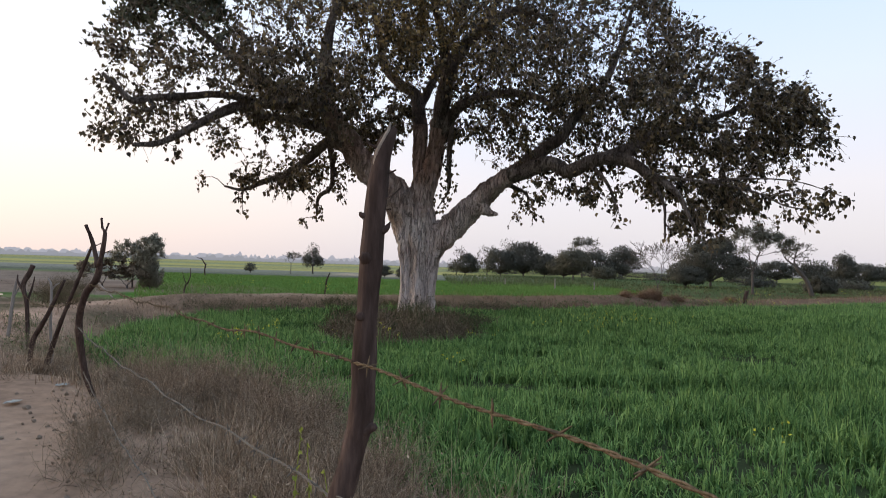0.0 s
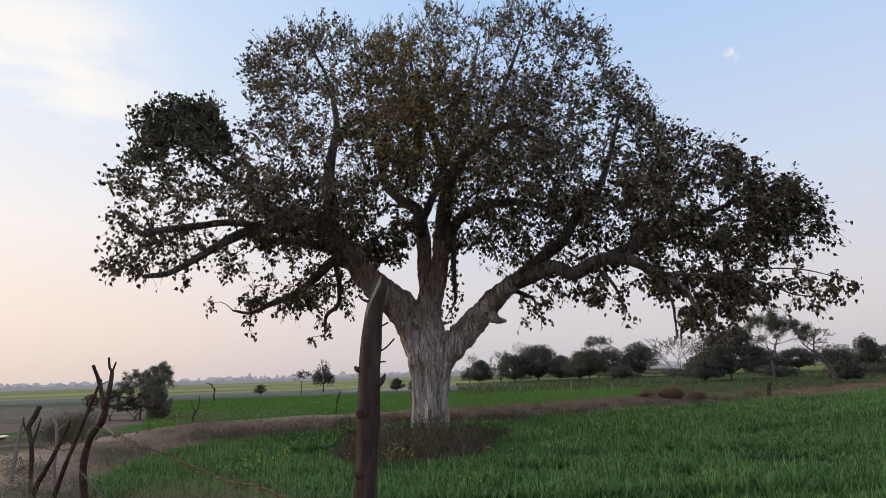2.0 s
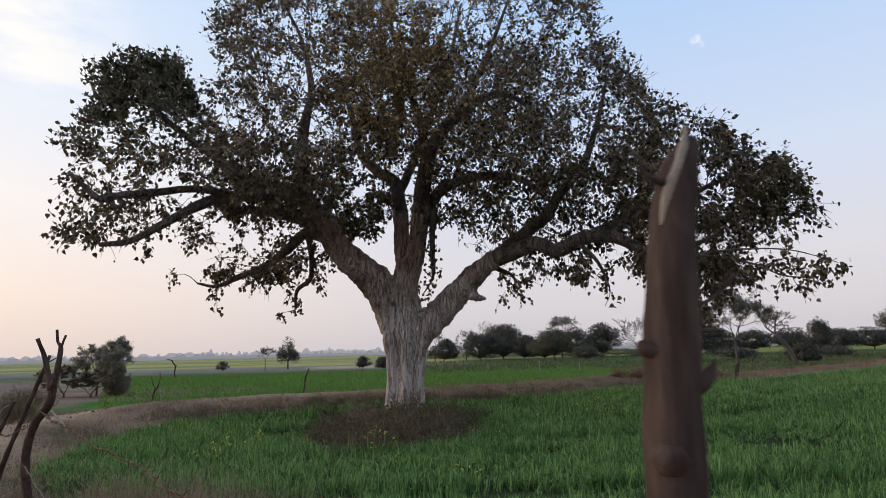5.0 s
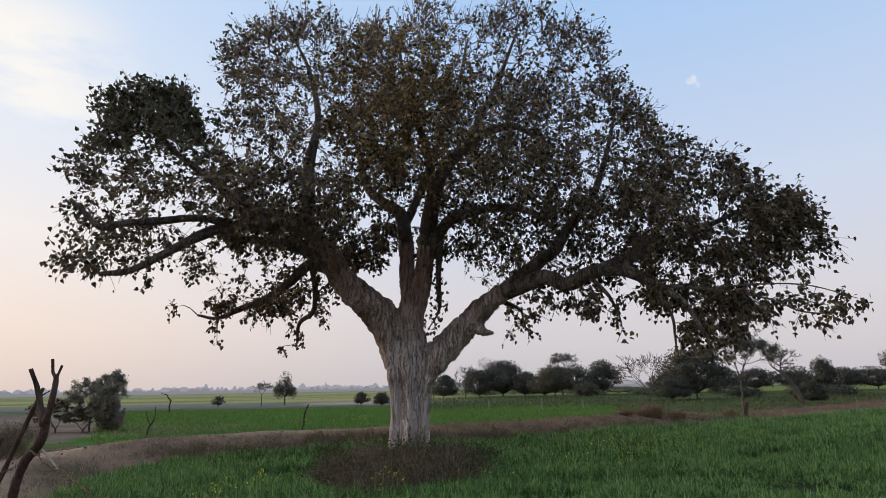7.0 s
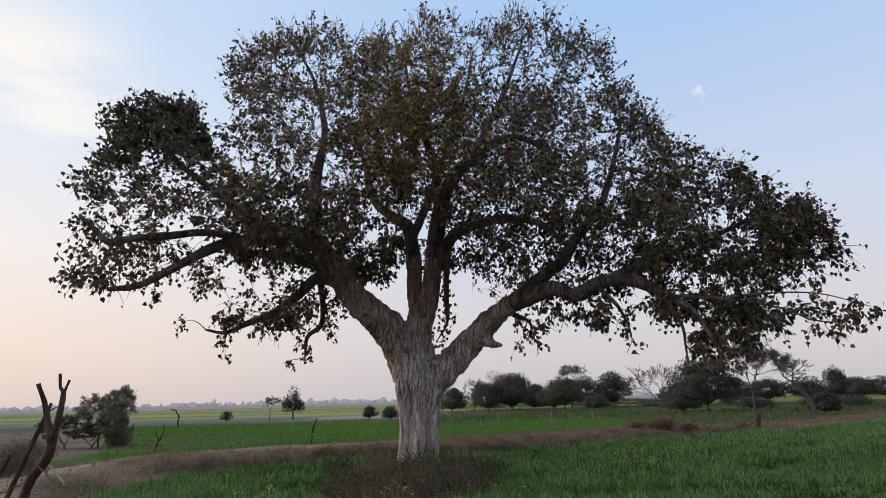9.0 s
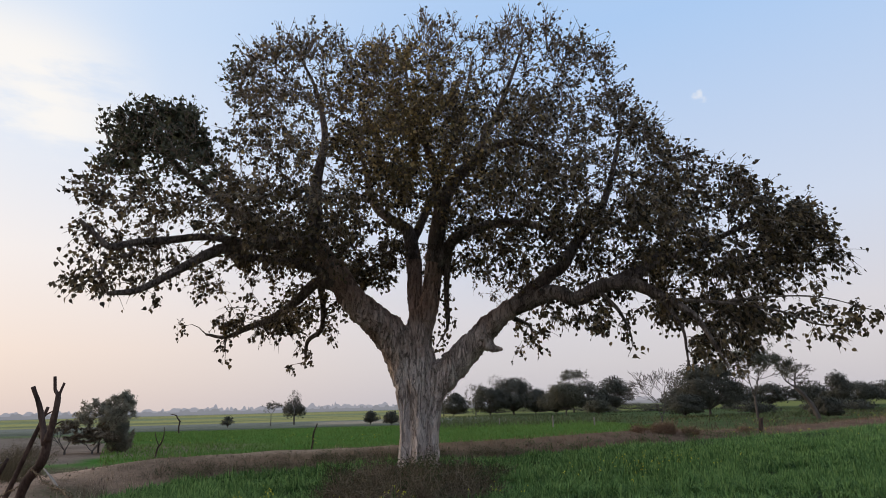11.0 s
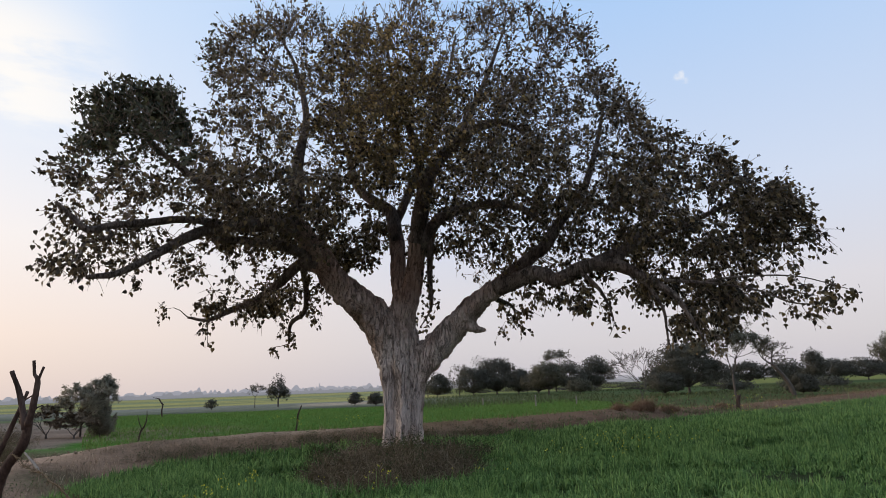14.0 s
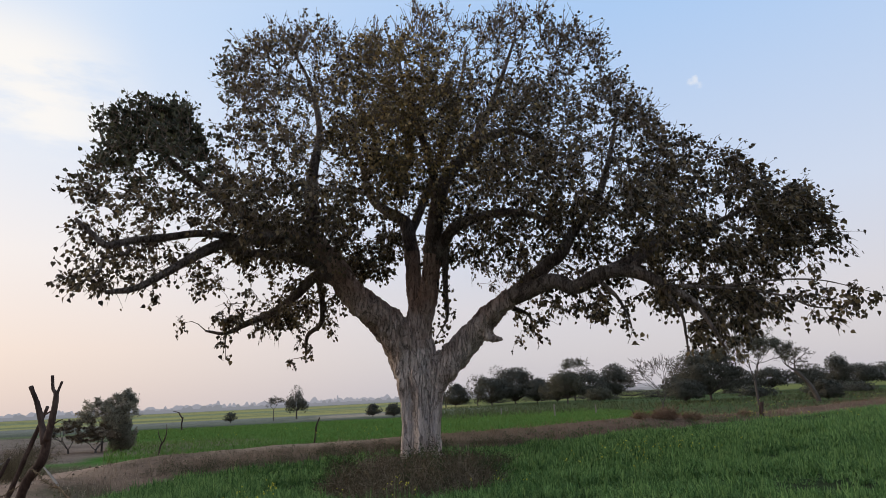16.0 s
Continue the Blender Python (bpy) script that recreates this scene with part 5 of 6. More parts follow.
def bank_hay():
    """Thick dead grass in leaning tussocks on the bank between fence and wheat."""
    cx, cy = scatter(-4.8, 1.6, 1.2, 8.6, 17)
    d = outside(cx, cy)
    k = (d > -0.10) & (d < 1.35) & (np.hypot(cx + 0.2, cy - 0.7) > 0.95) & (value_noise(cx, cy, 0.9, 71) > -0.35 + 0.25 * (d > 0.8))
    cx, cy, d = cx[k], cy[k], d[k]
    each = 60
    h = np.repeat(np.clip(0.30 + 0.16 * value_noise(cx, cy, 0.8, 72) - 0.14 * sstep(0.7, 1.3, d) + rng.normal(0, 0.05, len(cx)), 0.08, 0.55), each)
    x, y = np.repeat(cx, each), np.repeat(cy, each)
    x, y = x + rng.normal(0, 0.085, len(x)), y + rng.normal(0, 0.085, len(x))
    h = h * rng.uniform(0.45, 1.1, len(x))
    for part, mat, label in ((0, STRAW, "thick straw-grey dead grass on the bank by the fence"), (1, BRUSH, "thick brown dead grass on the bank by the fence")):
        q = (np.arange(len(x)) // each % 3 == 2) == bool(part)
        ob = blades(np.stack([x[q], y[q], ground_z(x[q], y[q]) - 0.02], 1), h[q], rng.uniform(0.003, 0.007, q.sum()), np.abs(rng.normal(0.55, 0.35, q.sum())), mat, "dead_grass", 2)
        tagged(ob, label, "grass", kind="stuff")


bank_hay()


def leafy_weed(x, y, height, n):
    """A lanky weed: one stalk with yellow-green oval leaves."""
    z = on_ground(x, y) - 0.02
    ob = empty("leafy_weed", "lanky yellow-green weed among dead grass", "weed", "weeds by the post")
    ob.location = (x, y, z)
    t = np.linspace(0, 1, 6)
    P = np.stack([0.05 * t ** 2 * rng.normal() * np.ones(6), 0.05 * t * rng.normal(), t * height], 1)
    v, f = many_tubes(P[None], np.linspace(0.004, 0.0015, 6)[None], 5)
    mesh_object("stalk", v, f, LIME, ob)
    u = rng.uniform(0.35, 1.0, n)
    B = np.stack([np.interp(u, t, P[:, i]) for i in range(3)], 1)
    D = rng.normal(0, 1, (n, 3)) + np.array((0, 0, 0.25))
    tagged(leaf_cloud(B, D, rng.uniform(0.016, 0.03, n), LIME, "leaves", ob, 0.36), kind="stuff")


for wx, wy, wh, wn in ((-0.52, 2.62, 0.56, 14), (-0.40, 2.58, 0.48, 15), (-0.37, 2.68, 0.42, 14), (-0.56, 2.5, 0.36, 12), (-0.63, 2.58, 0.34, 12), (-0.46, 2.7, 0.52, 14)):
    leafy_weed(wx, wy, wh, wn)


def along_bank(count, lo, hi, off, wide):
    x = rng.uniform(lo, hi, count)
    y = np.interp(x, [-9, -5.5, -4.3, -2.8, 1.0, 3.7, 5.8, 8.4, 12, 16.4], [15.4, 15.8, 16.7, 17.4, 18.6, 20.3, 21.6, 23.6, 26.5, 29.1]) + off + rng.normal(0, wide, count)
    return np.stack([x, y, ground_z(x, y) - 0.02], 1)


brush(along_bank(110, -9, 16, 0.8, 0.6), 0.3, 0.12, 14, "bank_brush", "low brown scrub along the earth bank", leaf=BRUSH, leaves=4000, thick=0.004, small=0.45)
brush(along_bank(130, -6.4, 2.2, 0.0, 0.28), 0.3, 0.24, 14, "bank_weeds", "dark leafy weeds along the foot of the earth bank", leaf=WEED, leaves=15000, thick=0.004, small=0.5)
brush(along_bank(40, 2, 14, 0.2, 0.3), 0.35, 0.18, 14, "bank_weeds", "dull weeds along the foot of the earth bank", leaf=ROUGH_GREEN, leaves=3000, thick=0.006)
brush([(-6.3, 9.9, 0.28), (-6.0, 9.7, 0.28), (-7.2, 11.0, 0.28), (-5.6, 10.6, 0.28), (-8.2, 13.2, 0.28), (-5.1, 8.1, 0.28), (-4.6, 7.7, 0.28), (-10.8, 17.6, 0.28), (-9.6, 16.4, 0.28), (-8.9, 15.0, 0.28), (-10.2, 18.6, 0.3), (-11.2, 19.4, 0.3)], 0.5, 0.16, 40, "bank_weeds", "low dull green weeds on bare earth", leaf=ROUGH_GREEN, leaves=3600, thick=0.003, small=0.5)
brush([(-8.6, 14.6, 0.28), (-8.2, 14.2, 0.28), (-9.4, 16.0, 0.28), (-9.9, 16.6, 0.28), (-11.4, 20.4, 0.28), (-12.2, 21, 0.28)], 0.6, 0.55, 80, "thorn_scrub", "grey bare thorn scrub behind the fence stakes", mat=HUSK, leaf=HUSK, leaves=1500, thick=0.004, small=0.7)
for tx, ty, th, tn in ((8.2, 24.7, 0.30, 70), (8.75, 25.0, 0.46, 110), (9.45, 25.2, 0.30, 70), (7.3, 24.3, 0.22, 50), (13.2, 28.2, 0.25, 60)):
    brush([(tx + 0.12 * rng.normal(), ty, on_ground(tx, ty) - 0.02) for _ in range(3)], 0.22, th, tn, "bank_bush", "rust-brown dry tussock on the earth bank", mat=TUSSOCK, leaf=TUSSOCK, leaves=900, thick=0.006)


def mustard(centres, spread, count, height, name="mustard_flowers"):
    """Loose heads of small yellow petals on thin green stalks."""
    c = np.array(centres, float)
    P = np.repeat(c, count, axis=0)
    P[:, :2] += rng.normal(0, spread, (len(P), 2))
    z0 = ground_z(P[:, 0], P[:, 1])
    top = z0 + height * rng.uniform(0.85, 1.15, len(P))
    T = np.stack([np.stack([P[:, 0], P[:, 1], z0], 1), np.stack([P[:, 0] + rng.normal(0, .03, len(P)), P[:, 1], top], 1)], 1)
    v, f = many_tubes(T, np.full((len(P), 2), 0.003), 3)
    ob = mesh_object(name + "_stalks", v, f, WHEAT)
    tagged(ob, "thin green mustard stalks in the wheat", "stalks", kind="stuff")
    k = 4
    pos = np.repeat(T[:, 1], k, axis=0) + rng.normal(0, 0.028, (len(P) * k, 3))
    ob = leaf_cloud(pos, rng.normal(0, 1, pos.shape), rng.uniform(0.014, 0.028, len(pos)), PETAL, name, None, 0.5, False)
    tagged(ob, "scattered yellow mustard flowers in the wheat", "flowers", kind="stuff")


mustard([(3.2, 11.9, 0), (2.6, 10.9, 0), (3.5, 13, 0), (4.2, 12.4, 0)], 0.45, 9, 0.52)
mustard([(9.3, 20, 0), (10, 20.8, 0), (11.7, 19.4, 0), (13.4, 28, 0), (14.3, 28.4, 0), (22, 33, 0), (23.5, 35, 0)], 0.7, 10, 0.55)
mustard([(0.24, 6.55, 0), (2.02, 3.93, 0), (-0.75, 9.3, 0)], 0.10, 3, 0.50)
mustard([(-2.5, 8.5, 0), (-2.4, 9.1, 0)], 0.35, 8, 0.50)
mustard([(-1.6, 24.5, 0), (-2.8, 25, 0), (-1, 26, 0), (-9, 27, 0), (-6, 28, 0)], 0.9, 9, 0.5)
mustard([(-0.2, 10.2, 0), (-0.9, 10.2, 0), (0.5, 10.6, 0)], 0.35, 3, 0.30)


# ---- fence ----
def stake(name, label, branches, mat, sides=9, group="fence stakes", spurs=()):
    ob = empty(name, label, "fence post", group)
    first = branches[0]
    ob.location = first[0][:3]
    for i, b in enumerate(branches):
        q = [(x - first[0][0], y - first[0][1], z - first[0][2], r) for x, y, z, r in b]
        v, f = tube(q, sides, 6, 0.13, i + len(name))
        mesh_object("shaft" if i == 0 else "prong", v, f, mat, ob)
    for s in spurs:
        q = [(x - first[0][0], y - first[0][1], z - first[0][2], r) for x, y, z, r in s]
        v, f = tube(q, 6, 4, 0.1, 3)
        mesh_object("thorn", v, f, mat, ob)
    return ob


post = stake("fence_post", "crooked dark brown wooden fence post with pale snapped top", [
    [(-0.205, 1.31, 0.15, 0.024), (-0.19, 1.30, 0.60, 0.022), (-0.165, 1.29, 0.92, 0.020), (-0.148, 1.29, 1.02, 0.0195), (-0.130, 1.29, 1.09, 0.0195), (-0.119, 1.29, 1.15, 0.0205), (-0.117, 1.29, 1.24, 0.0190), (-0.112, 1.29, 1.37, 0.0188), (-0.107, 1.29, 1.47, 0.0175), (-0.099, 1.29, 1.56, 0.0168), (-0.093, 1.29, 1.600, 0.0155), (-0.085, 1.291, 1.622, 0.0115), (-0.077, 1.292, 1.636, 0.005)]],
    POLE, 16, "", spurs=[
        [(-0.110, 1.285, 1.456, 0.009), (-0.094, 1.285, 1.460, 0.008), (-0.085, 1.285, 1.466, 0.0055), (-0.079, 1.285, 1.476, 0.001)],
        [(-0.112, 1.28, 1.505, 0.0022), (-0.080, 1.28, 1.518, 0.0016), (-0.062, 1.28, 1.535, 0.0006)],
        [(-0.106, 1.28, 1.55, 0.0018), (-0.084, 1.28, 1.557, 0.0013), (-0.072, 1.28, 1.563, 0.0005)],
        [(-0.110, 1.285, 1.495, 0.0012), (-0.078, 1.28, 1.497, 0.0005)],
        [(-0.115, 1.285, 1.482, 0.007), (-0.127, 1.284, 1.486, 0.005), (-0.130, 1.284, 1.491, 0.002)],
        [(-0.118, 1.285, 1.415, 0.012), (-0.118, 1.271, 1.414, 0.010), (-0.118, 1.267, 1.413, 0.006)],
        [(-0.122, 1.285, 1.318, 0.009), (-0.123, 1.271, 1.317, 0.008), (-0.123, 1.268, 1.317, 0.004)],
        [(-0.106, 1.281, 1.600, 0.003), (-0.116, 1.280, 1.604, 0.0022), (-0.123, 1.280, 1.612, 0.0008)],
        [(-0.125, 1.28, 1.12, 0.008), (-0.098, 1.28, 1.135, 0.009), (-0.093, 1.28, 1.14, 0.004)]])
v, f = tube([(-0.110, 1.281, 1.566, 0.002), (-0.104, 1.281, 1.588, 0.0045), (-0.096, 1.282, 1.606, 0.0062), (-0.089, 1.284, 1.624, 0.0052), (-0.084, 1.286, 1.644, 0.0015)], 12, 5, 0.25, 5)
mesh_object("snapped_top", v - np.array(post.location), f, CUT, post, "pale splintered wood")

stake("forked_stake", "forked crooked dark branch set upright as a fence stake", [
    [(-2.64, 5.24, 0.16, 0.021), (-2.66, 5.22, 0.28, 0.021), (-2.70, 5.15, 0.49, 0.024), (-2.72, 5.1, 0.71, 0.026), (-2.71, 5.05, 0.88, 0.026), (-2.67, 5.0, 1.01, 0.025), (-2.60, 4.95, 1.14, 0.025), (-2.51, 4.9, 1.23, 0.024), (-2.46, 4.85, 1.37, 0.020)],
    [(-2.48, 4.86, 1.32, 0.018), (-2.52, 4.87, 1.45, 0.015), (-2.545, 4.86, 1.54, 0.013), (-2.58, 4.85, 1.63, 0.011)],
    [(-2.465, 4.85, 1.34, 0.019), (-2.43, 4.82, 1.46, 0.016), (-2.41, 4.8, 1.57, 0.013), (-2.43, 4.8, 1.61, 0.009), (-2.44, 4.8, 1.68, 0.008)],
    [(-2.413, 4.8, 1.555, 0.010), (-2.40, 4.8, 1.6, 0.008), (-2.385, 4.8, 1.645, 0.007)]], POLE, 10,
    spurs=[[(-2.46, 4.85, 1.40, 0.006), (-2.42, 4.84, 1.43, 0.004), (-2.385, 4.84, 1.445, 0.002)]])
stake("leaning_stake", "long thin dark stick leaning among the fence stakes", [[(-4.08, 6.88, 0.15, 0.028), (-4.03, 6.85, 0.29, 0.028), (-3.84, 6.7, 0.66, 0.022), (-3.68, 6.6, 0.96, 0.019), (-3.51, 6.5, 1.28, 0.017), (-3.36, 6.4, 1.54, 0.012)], [(-3.40, 6.42, 1.47, 0.008), (-3.33, 6.38, 1.50, 0.006), (-3.26, 6.36, 1.53, 0.003)]], POLE)
stake("crooked_stake", "crooked dark stick leaning in the fence line", [[(-4.32, 7.0, 0.15, 0.025), (-4.31, 7.0, 0.29, 0.025), (-4.28, 7.0, 0.5, 0.026), (-4.16, 6.95, 0.67, 0.024), (-4.05, 6.9, 0.84, 0.020), (-3.89, 6.85, 1.14, 0.012)]], POLE)
stake("grey_stake", "thin pale grey upright stake", [[(-4.22, 7.25, 0.15, 0.019), (-4.23, 7.2, 0.6, 0.016), (-4.24, 7.2, 1.03, 0.015), (-4.28, 7.2, 1.14, 0.008)], [(-4.235, 7.2, 1.0, 0.009), (-4.20, 7.2, 1.06, 0.008), (-4.15, 7.2, 1.09, 0.004)]], PALE)
stake("stump_stake", "stout dark broken stake with a thick ragged top", [[(-5.46, 8.75, 0.15, 0.024), (-5.47, 8.7, 0.72, 0.026), (-5.53, 8.7, 0.97, 0.029), (-5.45, 8.7, 1.15, 0.034), (-5.41, 8.7, 1.25, 0.03)], [(-5.52, 8.7, 0.9, 0.018), (-5.60, 8.7, 1.02, 0.014), (-5.61, 8.7, 1.12, 0.006)], [(-5.47, 8.7, 0.75, 0.016), (-5.41, 8.7, 0.95, 0.012), (-5.38, 8.7, 1.1, 0.006)]], POLE)
stake("grey_stake", "thin pale grey upright stake", [[(-6.24, 9.5, 0.15, 0.026), (-6.2, 9.5, 0.65, 0.024), (-6.17, 9.5, 0.9, 0.02), (-6.14, 9.5, 1.05, 0.012)], [(-6.19, 9.5, 0.75, 0.014), (-6.09, 9.5, 0.95, 0.01), (-6.05, 9.5, 1.06, 0.005)]], PALE)
stake("far_stake", "thin dark stick standing in the far crop", [[(-4.48, 25.5, 0.0, 0.032), (-4.42, 25.5, 0.35, 0.035), (-4.40, 25.5, 0.65, 0.032), (-4.27, 25.5, 1.0, 0.022)]], POLE)
stake("forked_sapling", "bare two-pronged sapling on the bank", [[(-9.52, 24, -0.05, 0.03), (-9.45, 24, 0.35, 0.028), (-9.35, 24, 0.50, 0.025), (-9.27, 24, 0.75, 0.018), (-9.28, 24, 1.05, 0.01)], [(-9.42, 24, 0.45, 0.018), (-9.52, 24, 0.68, 0.014), (-9.58, 24, 0.90, 0.008)]], POLE)
stake("dead_tree", "bare broken dead tree bent at the top", [[(-19.0, 52, 0.0, 0.06), (-19.05, 52, 0.5, 0.055), (-19.0, 52, 0.9, 0.055), (-19.2, 52, 1.2, 0.05), (-19.3, 52, 1.38, 0.045), (-19.75, 52, 1.5, 0.02)], [(-19.02, 52, 0.85, 0.04), (-18.9, 52, 1.0, 0.02)]], POLE)
stake("dark_stump", "short black broken stump at the field's far corner", [[(13.75, 28.0, -0.05, 0.09), (13.8, 28.0, 0.35, 0.09), (13.88, 28.0, 0.68, 0.08)], [(13.82, 28.0, 0.5, 0.04), (13.95, 28.0, 0.72, 0.025)]], POLE)
for x, y, h in ((5.5, 50, 0.55), (8.33, 44, 0.75), (11.1, 44, 0.6)):
    stake("field_marker", "pale short wooden marker post between far fields", [[(x, y, -0.05, 0.05), (x + .01, y, h * .5, 0.048), (x, y, h, 0.045)]], PALE, group="field markers")
stake("field_stick", "dark forked stick at the edge of the crop", [[(11.0, 36, -0.1, 0.04), (11.02, 36, 0.15, 0.035), (10.9, 36, 0.4, 0.02)], [(11.02, 36, 0.15, 0.02), (11.2, 36, 0.3, 0.012)]], POLE)


def barbed_wire(a, b, sag, mat, label, barbs=True, strand=0.0012, group="fence wires"):
    """Two twisted strands with barbs, hung between two stakes."""
    a, b = Vector(a), Vector(b)
    length = (b - a).length
    ob = empty("barbed_wire", label, "wire", group)
    ob.location = a
    n = int(length / 0.012)
    t = np.linspace(0, 1, n)
    P = np.array([list((b - a) * q + Vector((0, 0, -sag * 4 * q * (1 - q)))) for q in t])
    P[:, 2] += 0.006 * np.sin(t * length * 5.0) + 0.004 * np.sin(t * length * 13 + 1)
    side = (b - a).cross(Vector((0, 0, 1))).normalized()
    for ph in (0, math.pi):
        w = t * length / 0.05 * 2 * math.pi + ph
        Q = P + strand * 1.1 * (np.cos(w)[:, None] * np.array(side) + np.sin(w)[:, None] * np.array((0, 0, 1)))
        v, f = many_tubes(Q[None], np.full((1, n), strand), 5)
        strand_ob = mesh_object("strand", v, f, mat, ob)
    if barbs:
        for k in range(int(length / 0.105)):
            i = min(n - 1, int((k + 0.5) * 0.105 / length * n))
            c = P[i]
            S = []
            for s in range(2):
                d = np.array(side) * rng.normal() + np.array((0, 0, 1)) * rng.normal() + 0.3 * rng.normal() * np.array((b - a).normalized())
                d /= np.linalg.norm(d)
                S.append([c - d * 0.017, c, c + d * 0.017])
            v, f = many_tubes(np.array(S), np.broadcast_to(np.array([0.0006, 0.0020, 0.0006]), (2, 3)), 4)
            mesh_object("barb", v, f, mat, strand_ob)
    return ob


barbed_wire((-2.585, 4.94, 1.185), (-0.135, 1.272, 1.24), 0.004, RUST, "rusty barbed wire strung between fence stakes", strand=0.0016)
barbed_wire((-0.130, 1.272, 1.238), (2.35, -2.45, 1.20), 0.012, RUST, "rusty barbed wire strung between fence stakes", strand=0.0016)
barbed_wire((-2.71, 5.04, 0.85), (-0.150, 1.272, 1.02), 0.035, ZINC, "pale weathered barbed wire strung between fence stakes", strand=0.0017)
barbed_wire((-0.150, 1.272, 1.02), (2.35, -2.45, 0.98), 0.02, ZINC, "pale weathered barbed wire strung between fence stakes", strand=0.0017)
barbed_wire((-2.70, 5.12, 0.50), (-0.185, 1.28, 0.66), 0.05, ZINC, "pale weathered barbed wire strung between fence stakes", strand=0.0017)
barbed_wire((-4.05, 6.88, 0.86), (-2.60, 4.97, 1.15), 0.05, RUST, "rusty barbed wire strung between fence stakes", strand=0.0016)
barbed_wire((-5.50, 8.68, 0.85), (-4.05, 6.88, 0.86), 0.05, RUST, "rusty barbed wire strung between fence stakes", strand=0.0016)
stake("fence_post", "crooked dark brown wooden fence post", [[(2.34, -2.45, 0.1, 0.024), (2.36, -2.45, 0.7, 0.022), (2.34, -2.45, 1.45, 0.018)]], POLE)


stick = empty("broken_stick", "pale barkless stick caught in the wire by the forked stake", "stick")
stick.location = (-2.36, 4.70, 1.185)
v, f = tube([(-0.08, 0.10, 0.018, 0.004), (0.0, 0.0, 0.0, 0.005), (0.11, -0.14, -0.026, 0.0065), (0.22, -0.28, -0.055, 0.003)], 8, 5, 0.2, 9)
mesh_object("shaft", v, f, PALE, stick)


def clods():
    tpl = bmesh.new()
    bmesh.ops.create_icosphere(tpl, subdivisions=1, radius=1.0)
    V = np.array([v.co[:] for v in tpl.verts])
    F = [[v.index for v in f.verts] for f in tpl.faces]
    tpl.free()
    x, y = scatter(-7.5, -0.3, 2.0, 9.5, 18)
    d = outside(x, y)
    k = (d > 0.9) & (d < 3.5) & (np.hypot(x + .2, y - .7) > 1.2)
    x, y = x[k], y[k]
    parts = []
    for a, b in zip(x, y):
        s = 0.008 + 0.022 * rng.uniform() ** 3
        parts.append((V * s * rng.uniform(0.6, 1.3, 3) * (1 + 0.2 * rng.normal(size=(len(V), 1))) + np.array((a, b, on_ground(a, b) + s * .2)), F))
    v, f = merge(parts)
    tagged(mesh_object("earth_clods", v, f, CLOD, smooth=False), "small dry earth clods and stones on the track", "clods", kind="stuff")
    x, y = scatter(-11, 16, 13, 31, 9)
    d = outside(x, y)
    k = (d > 0.2) & (d < 3.0) & (value_noise(x, y, 1.3, 63) > -0.1)
    parts = []
    for a, b in zip(x[k], y[k]):
        s = 0.008 + 0.03 * rng.uniform() ** 3
        parts.append((V * s * rng.uniform(0.6, 1.3, 3) * (1 + 0.2 * rng.normal(size=(len(V), 1))) + np.array((a, b, on_ground(a, b) + s * .2)), F))
    v, f = merge(parts)
    tagged(mesh_object("earth_clods", v, f, CLOD, smooth=False), "dry earth clods on the bank behind the wheat", "clods", kind="stuff")


clods()


def scrap(x, y, w, h, seed):
    """A crumpled scrap lying on the track."""
    g = np.random.default_rng(seed)
    bm = bmesh.new()
    bmesh.ops.create_grid(bm, x_segments=7, y_segments=5, size=0.5)
    a = g.uniform(0, 3)
    for q in bm.verts:
        u, v = q.co.x * w, q.co.y * h
        r = noise.noise(Vector((u * 22, v * 22, seed)))
        q.co = (u * math.cos(a) - v * math.sin(a), u * math.sin(a) + v * math.cos(a), 0.012 + 0.014 * r)
    me = bpy.data.meshes.new("litter_scrap")
    bm.to_mesh(me)
    bm.free()
    me.materials.append(LITTER)
    ob = new("litter_scrap", me)
    ob.location = (x, y, on_ground(x, y) + 0.012)
    so = ob.modifiers.new("thickness", "SOLIDIFY")
    so.thickness = 0.003
    tagged(ob, "pale crumpled scrap lying on the trodden track", "litter", "scraps on the track")


scrap(-3.07, 4.88, 0.12, 0.07, 1)
scrap(-3.11, 5.55, 0.09, 0.07, 3)


